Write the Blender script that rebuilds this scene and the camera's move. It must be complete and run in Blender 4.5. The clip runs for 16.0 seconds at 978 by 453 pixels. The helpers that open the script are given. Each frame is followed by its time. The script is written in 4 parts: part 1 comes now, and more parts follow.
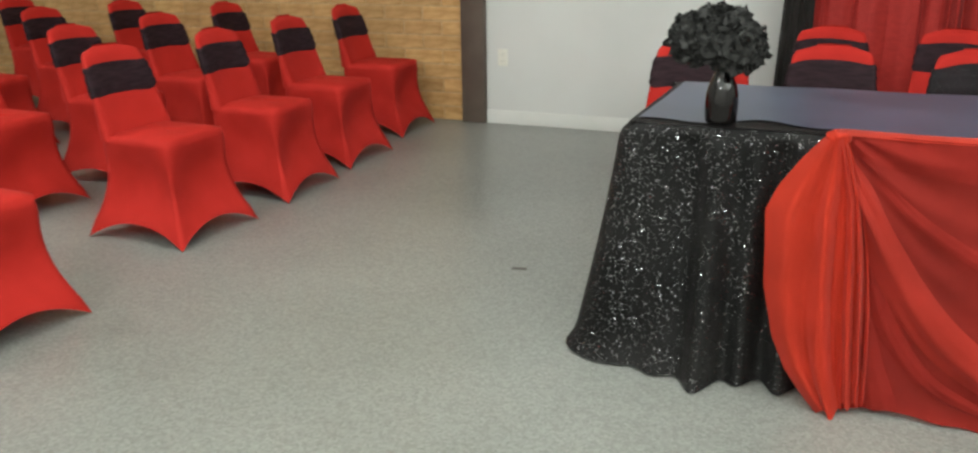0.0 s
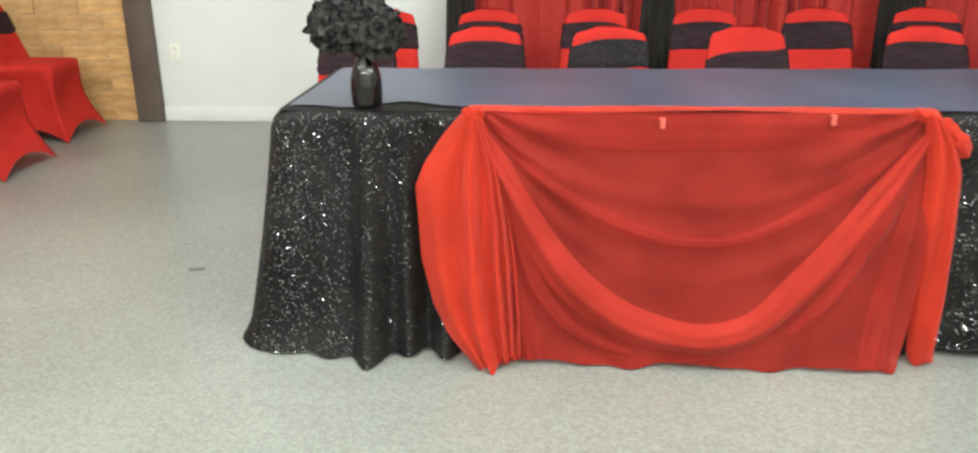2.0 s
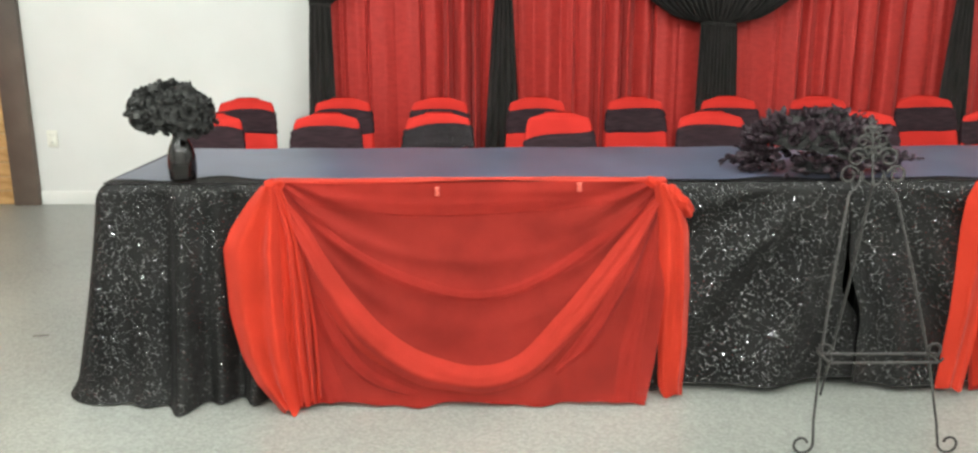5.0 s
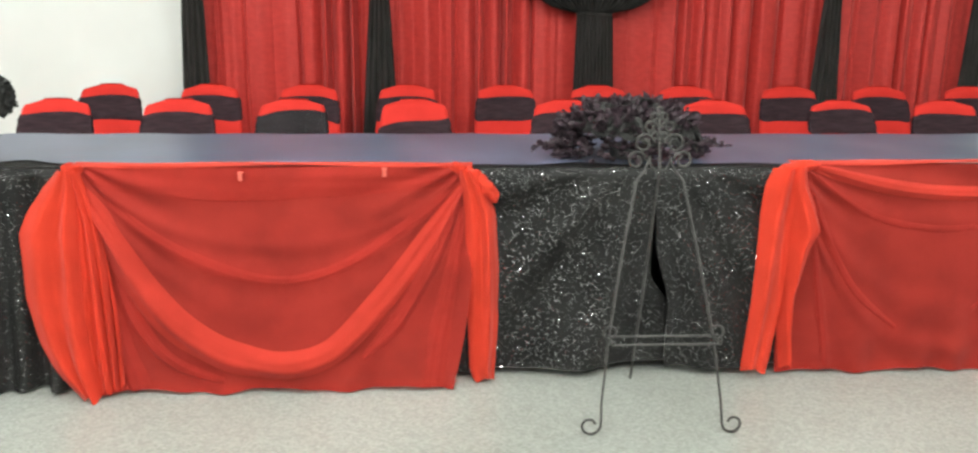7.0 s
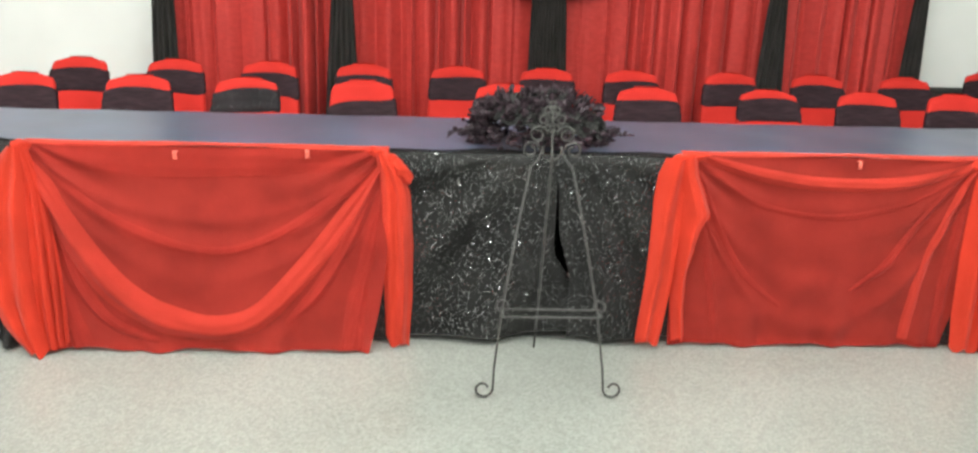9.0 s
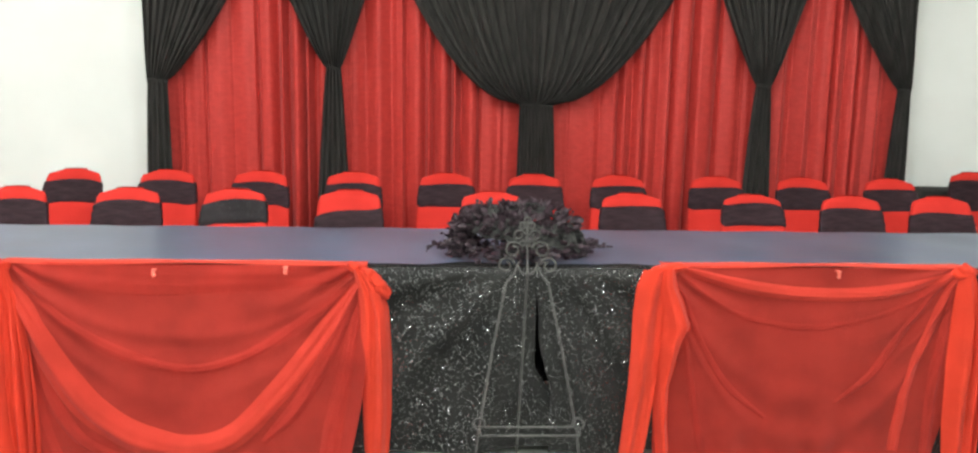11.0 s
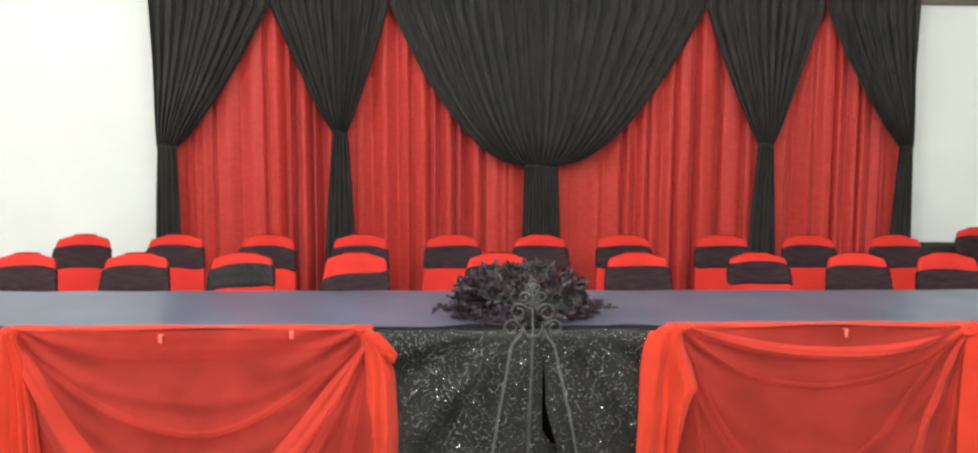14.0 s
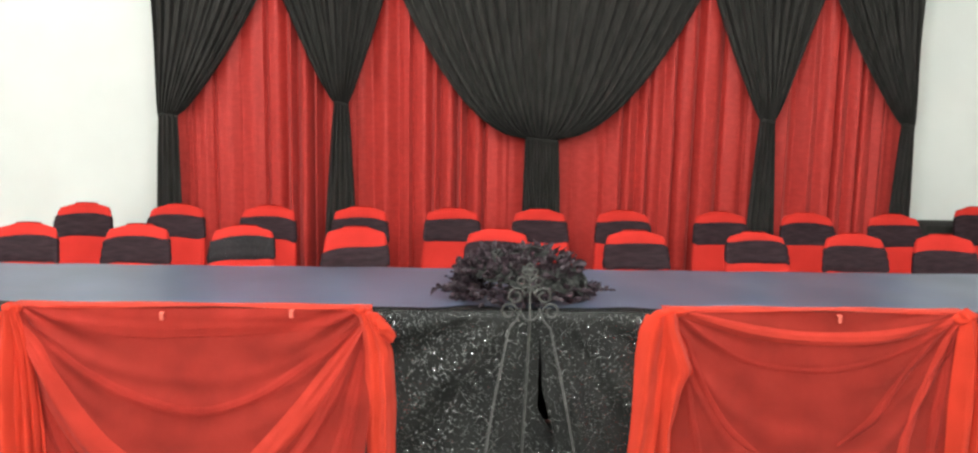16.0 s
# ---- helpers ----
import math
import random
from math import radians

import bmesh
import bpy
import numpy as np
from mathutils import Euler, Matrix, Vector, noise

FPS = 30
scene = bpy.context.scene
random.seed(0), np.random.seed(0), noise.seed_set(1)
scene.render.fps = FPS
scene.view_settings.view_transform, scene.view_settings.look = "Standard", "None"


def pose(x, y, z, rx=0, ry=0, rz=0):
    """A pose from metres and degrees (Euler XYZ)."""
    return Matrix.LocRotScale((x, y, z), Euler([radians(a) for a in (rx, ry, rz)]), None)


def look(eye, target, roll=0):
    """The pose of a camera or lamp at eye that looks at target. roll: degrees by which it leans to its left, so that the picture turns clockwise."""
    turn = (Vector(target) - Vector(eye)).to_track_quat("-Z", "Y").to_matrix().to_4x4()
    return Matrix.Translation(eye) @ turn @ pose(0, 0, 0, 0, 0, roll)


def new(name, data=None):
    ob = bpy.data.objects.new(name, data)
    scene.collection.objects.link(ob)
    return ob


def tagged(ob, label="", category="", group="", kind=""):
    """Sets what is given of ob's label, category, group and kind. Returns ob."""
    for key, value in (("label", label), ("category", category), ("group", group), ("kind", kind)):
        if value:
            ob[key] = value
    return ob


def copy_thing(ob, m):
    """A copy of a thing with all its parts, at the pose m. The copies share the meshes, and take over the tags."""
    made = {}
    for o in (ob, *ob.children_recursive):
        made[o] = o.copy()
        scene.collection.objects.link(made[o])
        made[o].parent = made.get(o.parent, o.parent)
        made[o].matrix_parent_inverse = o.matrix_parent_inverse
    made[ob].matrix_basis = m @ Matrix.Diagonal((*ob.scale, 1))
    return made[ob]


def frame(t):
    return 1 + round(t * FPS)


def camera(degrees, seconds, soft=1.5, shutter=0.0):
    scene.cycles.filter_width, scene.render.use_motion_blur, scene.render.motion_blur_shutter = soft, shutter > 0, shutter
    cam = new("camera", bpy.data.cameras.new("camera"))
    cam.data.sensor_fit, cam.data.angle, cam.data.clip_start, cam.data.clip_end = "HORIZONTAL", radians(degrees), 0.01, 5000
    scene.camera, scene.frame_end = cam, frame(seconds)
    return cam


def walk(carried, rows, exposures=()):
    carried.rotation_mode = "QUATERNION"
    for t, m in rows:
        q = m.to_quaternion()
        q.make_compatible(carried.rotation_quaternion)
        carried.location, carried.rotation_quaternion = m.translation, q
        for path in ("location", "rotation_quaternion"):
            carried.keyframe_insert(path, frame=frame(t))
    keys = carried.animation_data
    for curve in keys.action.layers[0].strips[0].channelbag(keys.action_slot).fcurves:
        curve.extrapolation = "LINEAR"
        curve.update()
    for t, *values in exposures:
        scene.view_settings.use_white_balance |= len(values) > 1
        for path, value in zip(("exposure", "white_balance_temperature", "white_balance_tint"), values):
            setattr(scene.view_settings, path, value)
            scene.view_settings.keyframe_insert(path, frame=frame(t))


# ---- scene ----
cam = camera(57.8, 16.0, soft=2.3, shutter=0.5)
PATH = [
    (0, (0.641, -2.571, 1.296), (-0.106, -0.826, 0.665), -0.8),
    (0.5, (0.609, -2.476, 1.289), (-0.011, -0.686, 0.649), -0.8),
    (1, (0.618, -2.416, 1.288), (0.296, -0.552, 0.638), -0.8),
    (1.5, (0.693, -2.444, 1.291), (0.523, -0.562, 0.636), -1.0),
    (2, (0.836, -2.565, 1.295), (0.685, -0.684, 0.634), -0.6),
    (2.5, (0.901, -2.646, 1.305), (0.755, -0.755, 0.672), -2.3),
    (3, (0.928, -2.75, 1.303), (0.866, -0.843, 0.704), -3.0),
    (3.5, (0.958, -2.88, 1.308), (0.919, -0.973, 0.706), -0.9),
    (4, (1.077, -2.912, 1.348), (1.061, -0.97, 0.872), -1.0),
    (4.5, (1.199, -2.943, 1.326), (1.205, -0.996, 0.867), -0.2),
    (5, (1.291, -2.949, 1.315), (1.302, -1.006, 0.843), -0.2),
    (7.5, (1.892, -2.993, 1.293), (2.014, -1.061, 0.792), 0.6),
    (8, (1.961, -3.131, 1.333), (2.067, -1.232, 0.713), 0.7),
    (8.3, (1.999, -3.192, 1.366), (2.109, -1.3, 0.67), 0.9),
    (8.5, (2.025, -3.226, 1.389), (2.126, -1.342, 0.728), 1.0),
    (9, (2.102, -3.243, 1.416), (2.209, -1.327, 0.855), 1.8),
    (11.5, (2.205, -3.232, 1.507), (2.29, -1.262, 1.175), 0.6),
    (12, (2.211, -3.237, 1.514), (2.29, -1.262, 1.211), 0.2),
    (12.5, (2.214, -3.236, 1.516), (2.293, -1.255, 1.251), 0.3),
    (13, (2.219, -3.244, 1.515), (2.301, -1.26, 1.27), 0.2),
    (13.5, (2.213, -3.248, 1.508), (2.29, -1.263, 1.277), 0.3),
    (14, (2.21, -3.25, 1.507), (2.285, -1.264, 1.282), 0.3),
    (14.5, (2.212, -3.26, 1.518), (2.282, -1.274, 1.294), 0.5),
    (15, (2.216, -3.261, 1.552), (2.297, -1.281, 1.277), 0.7),
    (15.5, (2.213, -3.255, 1.579), (2.289, -1.278, 1.285), 1.0),
    (16, (2.215, -3.259, 1.589), (2.289, -1.285, 1.277), 1.1),
]
walk(cam, [(t, look(eye, target, roll)) for t, eye, target, roll in PATH],
     exposures=[(0, -0.88), (0.5, -0.8), (1.0, -0.62), (1.5, -0.28), (2, -0.22), (5, -0.22), (7.5, -0.03), (8, 0.0), (8.3, -0.22), (8.5, -0.28), (9, -0.02), (11.5, -0.02), (16, -0.02)])

# ---- light ----
world = bpy.data.worlds.new("hall")
scene.world = world
world.use_nodes = True
world.node_tree.nodes["Background"].inputs[0].default_value = (0.9, 0.95, 1.0, 1)
world.node_tree.nodes["Background"].inputs[1].default_value = 0.05
LAMP_W = 94.0
LAMPS = [(-4.2, -1.0), (-0.8, -0.5), (2.4, -1.2), (6.4, -2.0), (-2.4, -3.4), (0.9, -3.4), (4.2, -3.4), (-0.8, -5.3), (2.6, -5.3)]
CEIL = 3.6
for lx, ly in LAMPS:
    for dx in (-0.35, 0.35):
        lamp = bpy.data.lights.new("tube_light", "POINT")
        lamp.shadow_soft_size, lamp.energy, lamp.color = 0.09, LAMP_W, (0.94, 1.0, 0.96)
        new("tube_light", lamp).location = (lx + dx, ly, CEIL - 0.26)

# ---- materials ----


def material(name, color, rough=0.6, metal=0.0, spec=0.5, sheen=0.0, coat=0.0):
    m = bpy.data.materials.new(name)
    m.use_nodes = True
    b = m.node_tree.nodes["Principled BSDF"]
    b.inputs["Base Color"].default_value = (*color, 1)
    b.inputs["Roughness"].default_value = rough
    b.inputs["Metallic"].default_value = metal
    b.inputs["Specular IOR Level"].default_value = spec
    b.inputs["Sheen Weight"].default_value = sheen
    b.inputs["Coat Weight"].default_value = coat
    return m, m.node_tree.nodes, m.node_tree.links, b


def vary(m, dark, light, scale=4.0, detail=6.0, bump=0.0, bump_scale=200.0, stretch=(1, 1, 1), low=0.35, high=0.65, dist=0.002):
    """Colour between two tones by a noise, with a fine bump by a second one."""
    n, l = m.node_tree.nodes, m.node_tree.links
    b = n["Principled BSDF"]
    co, mp = n.new("ShaderNodeTexCoord"), n.new("ShaderNodeMapping")
    mp.inputs["Scale"].default_value = stretch
    l.new(co.outputs["Object"], mp.inputs["Vector"])
    no, ra = n.new("ShaderNodeTexNoise"), n.new("ShaderNodeValToRGB")
    no.inputs["Scale"].default_value, no.inputs["Detail"].default_value = scale, detail
    l.new(mp.outputs[0], no.inputs["Vector"])
    ra.color_ramp.elements[0].position, ra.color_ramp.elements[1].position = low, high
    ra.color_ramp.elements[0].color, ra.color_ramp.elements[1].color = (*dark, 1), (*light, 1)
    l.new(no.outputs["Fac"], ra.inputs[0])
    l.new(ra.outputs[0], b.inputs["Base Color"])
    if bump:
        n2, bu = n.new("ShaderNodeTexNoise"), n.new("ShaderNodeBump")
        n2.inputs["Scale"].default_value, n2.inputs["Detail"].default_value = bump_scale, 3.0
        bu.inputs["Strength"].default_value, bu.inputs["Distance"].default_value = bump, dist
        l.new(mp.outputs[0], n2.inputs["Vector"])
        l.new(n2.outputs["Fac"], bu.inputs["Height"])
        l.new(bu.outputs[0], b.inputs["Normal"])
    return ra


def sequin(name, dark, light, cell, tilt, rough, share, ior, base_rough=0.6):
    """Cloth sewn over with small glossy discs, each tilted its own way."""
    m, n, l, b = material(name, dark, base_rough, 0.0, 0.12)
    co, vo = n.new("ShaderNodeTexCoord"), n.new("ShaderNodeTexVoronoi")
    vo.inputs["Scale"].default_value = 1.0 / cell
    l.new(co.outputs["Object"], vo.inputs["Vector"])
    sub, sca, add, nor = (n.new("ShaderNodeVectorMath") for _ in range(4))
    geo = n.new("ShaderNodeNewGeometry")
    sub.operation, sca.operation, add.operation, nor.operation = "SUBTRACT", "SCALE", "ADD", "NORMALIZE"
    sub.inputs[1].default_value = (0.5, 0.5, 0.36)
    sca.inputs["Scale"].default_value = tilt
    l.new(vo.outputs["Color"], sub.inputs[0])
    l.new(sub.outputs[0], sca.inputs[0])
    l.new(geo.outputs["Normal"], add.inputs[0])
    l.new(sca.outputs[0], add.inputs[1])
    l.new(add.outputs[0], nor.inputs[0])
    l.new(nor.outputs[0], b.inputs["Coat Normal"])
    b.inputs["Coat Roughness"].default_value, b.inputs["Coat IOR"].default_value = rough, ior
    # only part of the discs lie free enough to catch the lamps
    wn, lt, disc, both = n.new("ShaderNodeTexWhiteNoise"), n.new("ShaderNodeMath"), n.new("ShaderNodeMath"), n.new("ShaderNodeMath")
    l.new(vo.outputs["Position"], wn.inputs["Vector"])
    lt.operation, disc.operation, both.operation = "LESS_THAN", "LESS_THAN", "MULTIPLY"
    lt.inputs[1].default_value, disc.inputs[1].default_value = share, 0.55
    l.new(wn.outputs["Value"], lt.inputs[0])
    l.new(vo.outputs["Distance"], disc.inputs[0])
    l.new(lt.outputs[0], both.inputs[0])
    l.new(disc.outputs[0], both.inputs[1])
    l.new(both.outputs[0], b.inputs["Coat Weight"])
    no, ra = n.new("ShaderNodeTexNoise"), n.new("ShaderNodeValToRGB")
    no.inputs["Scale"].default_value, no.inputs["Detail"].default_value = 5.0, 8.0
    l.new(co.outputs["Object"], no.inputs["Vector"])
    ra.color_ramp.elements[0].position, ra.color_ramp.elements[1].position = 0.35, 0.7
    ra.color_ramp.elements[0].color, ra.color_ramp.elements[1].color = (*dark, 1), (*light, 1)
    l.new(no.outputs["Fac"], ra.inputs[0])
    l.new(ra.outputs[0], b.inputs["Base Color"])
    return m


def sheer(name, color, cover):
    """Thin chiffon: part of the light goes straight through."""
    m, n, l, b = material(name, color, 0.85, 0, 0.06, 0.1)
    vary(m, tuple(c * 0.86 for c in color), tuple(min(1, c * 1.1) for c in color), 6, 8, 0.25, 350)
    tl, tr, m1, m2 = n.new("ShaderNodeBsdfTranslucent"), n.new("ShaderNodeBsdfTransparent"), n.new("ShaderNodeMixShader"), n.new("ShaderNodeMixShader")
    tl.inputs[0].default_value = (*color, 1)
    tr.inputs[0].default_value = (1.0, 0.55, 0.5, 1)
    m1.inputs[0].default_value, m2.inputs[0].default_value = 0.25, cover
    l.new(b.outputs[0], m1.inputs[1])
    l.new(tl.outputs[0], m1.inputs[2])
    l.new(tr.outputs[0], m2.inputs[1])
    l.new(m1.outputs[0], m2.inputs[2])
    l.new(m2.outputs[0], n["Material Output"].inputs[0])
    return m


M_FLOOR, n, l, b = material("terrazzo", (0.4, 0.4, 0.37), 0.28, 0, 0.5)
co = n.new("ShaderNodeTexCoord")
big, chip, fine = n.new("ShaderNodeTexNoise"), n.new("ShaderNodeTexVoronoi"), n.new("ShaderNodeTexNoise")
big.inputs["Scale"].default_value, big.inputs["Detail"].default_value = 0.9, 8
chip.inputs["Scale"].default_value = 120
fine.inputs["Scale"].default_value, fine.inputs["Detail"].default_value = 60, 4
r1, r2, mx = n.new("ShaderNodeValToRGB"), n.new("ShaderNodeValToRGB"), n.new("ShaderNodeMix")
for node in (big, chip, fine):
    l.new(co.outputs["Object"], node.inputs["Vector"])
r1.color_ramp.elements[0].position, r1.color_ramp.elements[1].position = 0.3, 0.7
r1.color_ramp.elements[0].color, r1.color_ramp.elements[1].color = (0.165, 0.171, 0.154, 1), (0.25, 0.256, 0.233, 1)
r2.color_ramp.elements[0].position, r2.color_ramp.elements[1].position = 0.0, 1.0
r2.color_ramp.elements[0].color, r2.color_ramp.elements[1].color = (0.1, 0.103, 0.094, 1), (0.42, 0.425, 0.4, 1)
sepc = n.new("ShaderNodeSeparateColor")
l.new(chip.outputs["Color"], sepc.inputs[0])
l.new(sepc.outputs[0], r2.inputs[0])
l.new(big.outputs["Fac"], r1.inputs[0])
mx.data_type = "RGBA"
mx.inputs[0].default_value = 0.3
l.new(r1.outputs[0], mx.inputs[6])
l.new(r2.outputs[0], mx.inputs[7])
l.new(mx.outputs[2], b.inputs["Base Color"])
rr = n.new("ShaderNodeMapRange")
rr.inputs[3].default_value, rr.inputs[4].default_value = 0.26, 0.42
l.new(fine.outputs["Fac"], rr.inputs[0])
l.new(rr.outputs[0], b.inputs["Roughness"])

M_WHITE = material("white_wall_paint", (0.87, 0.87, 0.84), 0.6)[0]
vary(M_WHITE, (0.57, 0.57, 0.548), (0.62, 0.62, 0.597), 1.3, 8, 0.15, 180)
M_TRIM = material("white_trim_paint", (0.8, 0.8, 0.77), 0.4)[0]
vary(M_TRIM, (0.66, 0.66, 0.625), (0.72, 0.72, 0.69), 3, 6, 0.05, 90)
M_CEIL = material("ceiling_board", (0.75, 0.75, 0.72), 0.9)[0]
vary(M_CEIL, (0.82, 0.82, 0.8), (0.88, 0.88, 0.86), 60, 4, 0.3, 120)
M_BROWN = material("brown_painted_steel", (0.09, 0.065, 0.05), 0.5)[0]
vary(M_BROWN, (0.07, 0.05, 0.04), (0.11, 0.08, 0.062), 3, 8, 0.1, 120)
M_MORTAR = material("mortar", (0.36, 0.28, 0.19), 0.95)[0]
vary(M_MORTAR, (0.36, 0.24, 0.12), (0.48, 0.33, 0.18), 30, 6, 0.5, 200)
M_BRICK, n, l, b = material("tan_brick", (0.42, 0.25, 0.1), 0.5)
ra = vary(M_BRICK, (0.37, 0.2, 0.065), (0.53, 0.32, 0.135), 9, 8, 0.4, 160, (1, 1, 3))
oi, hs, mr = n.new("ShaderNodeObjectInfo"), n.new("ShaderNodeHueSaturation"), n.new("ShaderNodeMapRange")
mr.inputs[3].default_value, mr.inputs[4].default_value = 0.86, 1.12
l.new(oi.outputs["Random"], mr.inputs[0])
l.new(mr.outputs[0], hs.inputs["Value"])
l.new(ra.outputs[0], hs.inputs["Color"])
l.new(hs.outputs[0], b.inputs["Base Color"])

M_SPANDEX = material("red_spandex", (0.5, 0.026, 0.018), 0.75, 0, 0.12, 0.0)[0]
vary(M_SPANDEX, (0.37, 0.017, 0.012), (0.44, 0.022, 0.016), 5, 8, 0.12, 400)
M_SASH = material("black_satin_sash", (0.016, 0.011, 0.013), 0.7, 0, 0.12, 0.0)[0]
vary(M_SASH, (0.014, 0.0065, 0.0085), (0.028, 0.014, 0.018), 14, 8, 0.3, 60, (1, 1, 5), dist=0.006)
M_SASH_SEQ = sequin("black_sequin_sash", (0.007, 0.0055, 0.0065), (0.015, 0.011, 0.013), 0.004, 1.2, 0.12, 0.08, 1.8)
M_SEQ = sequin("black_sequin_cloth", (0.007, 0.0065, 0.0065), (0.015, 0.0138, 0.0135), 0.0037, 1.15, 0.13, 0.115, 2.7)
# blue-grey reflection seen on the tabletop, put into a base colour
M_TOP = material("grey_blue_top_sheen", (0.045, 0.055, 0.085), 0.36, 0, 0.5, 0.05)[0]
vary(M_TOP, (0.036, 0.045, 0.08), (0.06, 0.072, 0.122), 2.5, 8, 0.15, 90)
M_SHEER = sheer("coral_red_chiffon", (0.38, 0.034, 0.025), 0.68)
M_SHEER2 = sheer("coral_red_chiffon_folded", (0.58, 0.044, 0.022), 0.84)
M_SHEER3 = sheer("coral_red_chiffon_doubled", (0.47, 0.041, 0.027), 0.8)
M_REDCURT, n, l, b = material("red_crinkled_curtain", (0.45, 0.03, 0.022), 0.55, 0, 0.25, 0.08)
vary(M_REDCURT, (0.315, 0.018, 0.014), (0.375, 0.0245, 0.019), 30, 8, 0.3, 60, (0.7, 0.7, 1.3), dist=0.006)
M_BLACKD = material("black_drape", (0.016, 0.015, 0.014), 0.85, 0, 0.15, 0.0)[0]
vary(M_BLACKD, (0.016, 0.0145, 0.0135), (0.03, 0.0272, 0.025), 8, 8, 0.2, 220, (3, 3, 0.6))
M_IRON = material("wrought_iron", (0.03, 0.028, 0.026), 0.5, 0.0, 0.35)[0]
vary(M_IRON, (0.02, 0.019, 0.018), (0.045, 0.042, 0.039), 40, 6, 0.3, 200)
M_GLASS = material("black_glazed_vase", (0.008, 0.006, 0.006), 0.1, 0, 0.4, 0, 0.15)[0]
M_PETAL, n, l, b = material("black_fabric_petal", (0.012, 0.012, 0.012), 0.8, 0, 0.2, 0.05)
ra = vary(M_PETAL, (0.011, 0.011, 0.0105), (0.042, 0.041, 0.039), 45, 6, 0.3, 200)
M_LEAF, n, l, b = material("black_plum_leaf", (0.02, 0.014, 0.017), 0.55, 0, 0.3, 0.02)
ra = vary(M_LEAF, (0.008, 0.0047, 0.0064), (0.05, 0.027, 0.037), 40, 6, 0.3, 150)
M_PLATE = material("ivory_plastic", (0.7, 0.69, 0.61), 0.35)[0]
M_DARK = material("black_plastic", (0.01, 0.01, 0.01), 0.6)[0]
M_CLIP = material("clear_plastic_clip", (0.5, 0.09, 0.06), 0.4)[0]
M_TABLE = material("grey_table_plastic", (0.4, 0.4, 0.4), 0.5)[0]
M_SCRAP = material("grey_paper_scrap", (0.14, 0.13, 0.12), 0.8)[0]
M_LIGHT, n, l, b = material("lamp_diffuser", (0.9, 0.9, 0.9), 0.5)
b.inputs["Emission Color"].default_value = (1, 0.97, 0.92, 1)
b.inputs["Emission Strength"].default_value = 6.0

# ---- helpers of this scene ----


def link(name, bm, mat, parent=None, label="", smooth=True):
    me = bpy.data.meshes.new(name)
    bmesh.ops.recalc_face_normals(bm, faces=bm.faces)
    bm.to_mesh(me)
    bm.free()
    if smooth:
        me.polygons.foreach_set("use_smooth", [True] * len(me.polygons))
        if len(me.polygons) < 120:
            me.set_sharp_from_angle(angle=0.7)
    me.materials.append(mat)
    ob = new(name, me)
    if parent:
        ob.parent = parent
    if label:
        tagged(ob, label)
    return ob


def part(name, bm, mat, parent, label="", smooth=True):
    return link(name, bm, mat, parent, label, smooth)


def thing(name, label, category, m=None, group="", kind=""):
    ob = new(name)
    ob.empty_display_size = 0.1
    if m:
        ob.matrix_basis = m
    return tagged(ob, label, category, group, kind)


def box(x0, x1, y0, y1, z0, z1, bevel=0.0, bm=None):
    bm = bm or bmesh.new()
    made = bmesh.ops.create_cube(bm, size=1)
    vs = made["verts"]
    for v in vs:
        v.co = Vector(((x0 + x1) / 2 + v.co.x * (x1 - x0), (y0 + y1) / 2 + v.co.y * (y1 - y0), (z0 + z1) / 2 + v.co.z * (z1 - z0)))
    if bevel:
        es = {e for v in vs for e in v.link_edges}
        bmesh.ops.bevel(bm, geom=list(es), offset=bevel, segments=2, affect="EDGES", profile=0.5)
    return bm


def sheet(fn, nu, nv, bm=None, wrap=False):
    """A grid of fn(u, v), u and v from 0 to 1."""
    bm = bm or bmesh.new()
    rows = [[bm.verts.new(fn(i / nu, j / nv)) for i in range(nu if wrap else nu + 1)] for j in range(nv + 1)]
    w = nu if wrap else nu + 1
    for j in range(nv):
        for i in range(nu):
            k = (i + 1) % w
            bm.faces.new((rows[j][i], rows[j][k], rows[j + 1][k], rows[j + 1][i]))
    return bm


def tube(points, r, sides=8, bm=None, r2=None):
    bm = bm or bmesh.new()
    pts = [Vector(p) for p in points]
    rings = []
    for i, p in enumerate(pts):
        d = (pts[min(i + 1, len(pts) - 1)] - pts[max(i - 1, 0)]).normalized()
        a = d.cross(Vector((0.13, 1, 0.07))).normalized()
        c = d.cross(a)
        rad = r if r2 is None else r + (r2 - r) * i / (len(pts) - 1)
        rings.append([bm.verts.new(p + (a * math.cos(t) + c * math.sin(t)) * rad) for t in [2 * math.pi * k / sides for k in range(sides)]])
    for p, q in zip(rings, rings[1:]):
        for k in range(sides):
            bm.faces.new((p[k], p[(k + 1) % sides], q[(k + 1) % sides], q[k]))
    bm.faces.new(rings[0][::-1])
    bm.faces.new(rings[-1])
    return bm


def lerp(xs, ys, x):
    return float(np.interp(x, xs, ys))


def smooth(e0, e1, x):
    t = min(1, max(0, (x - e0) / (e1 - e0)))
    return t * t * (3 - 2 * t)


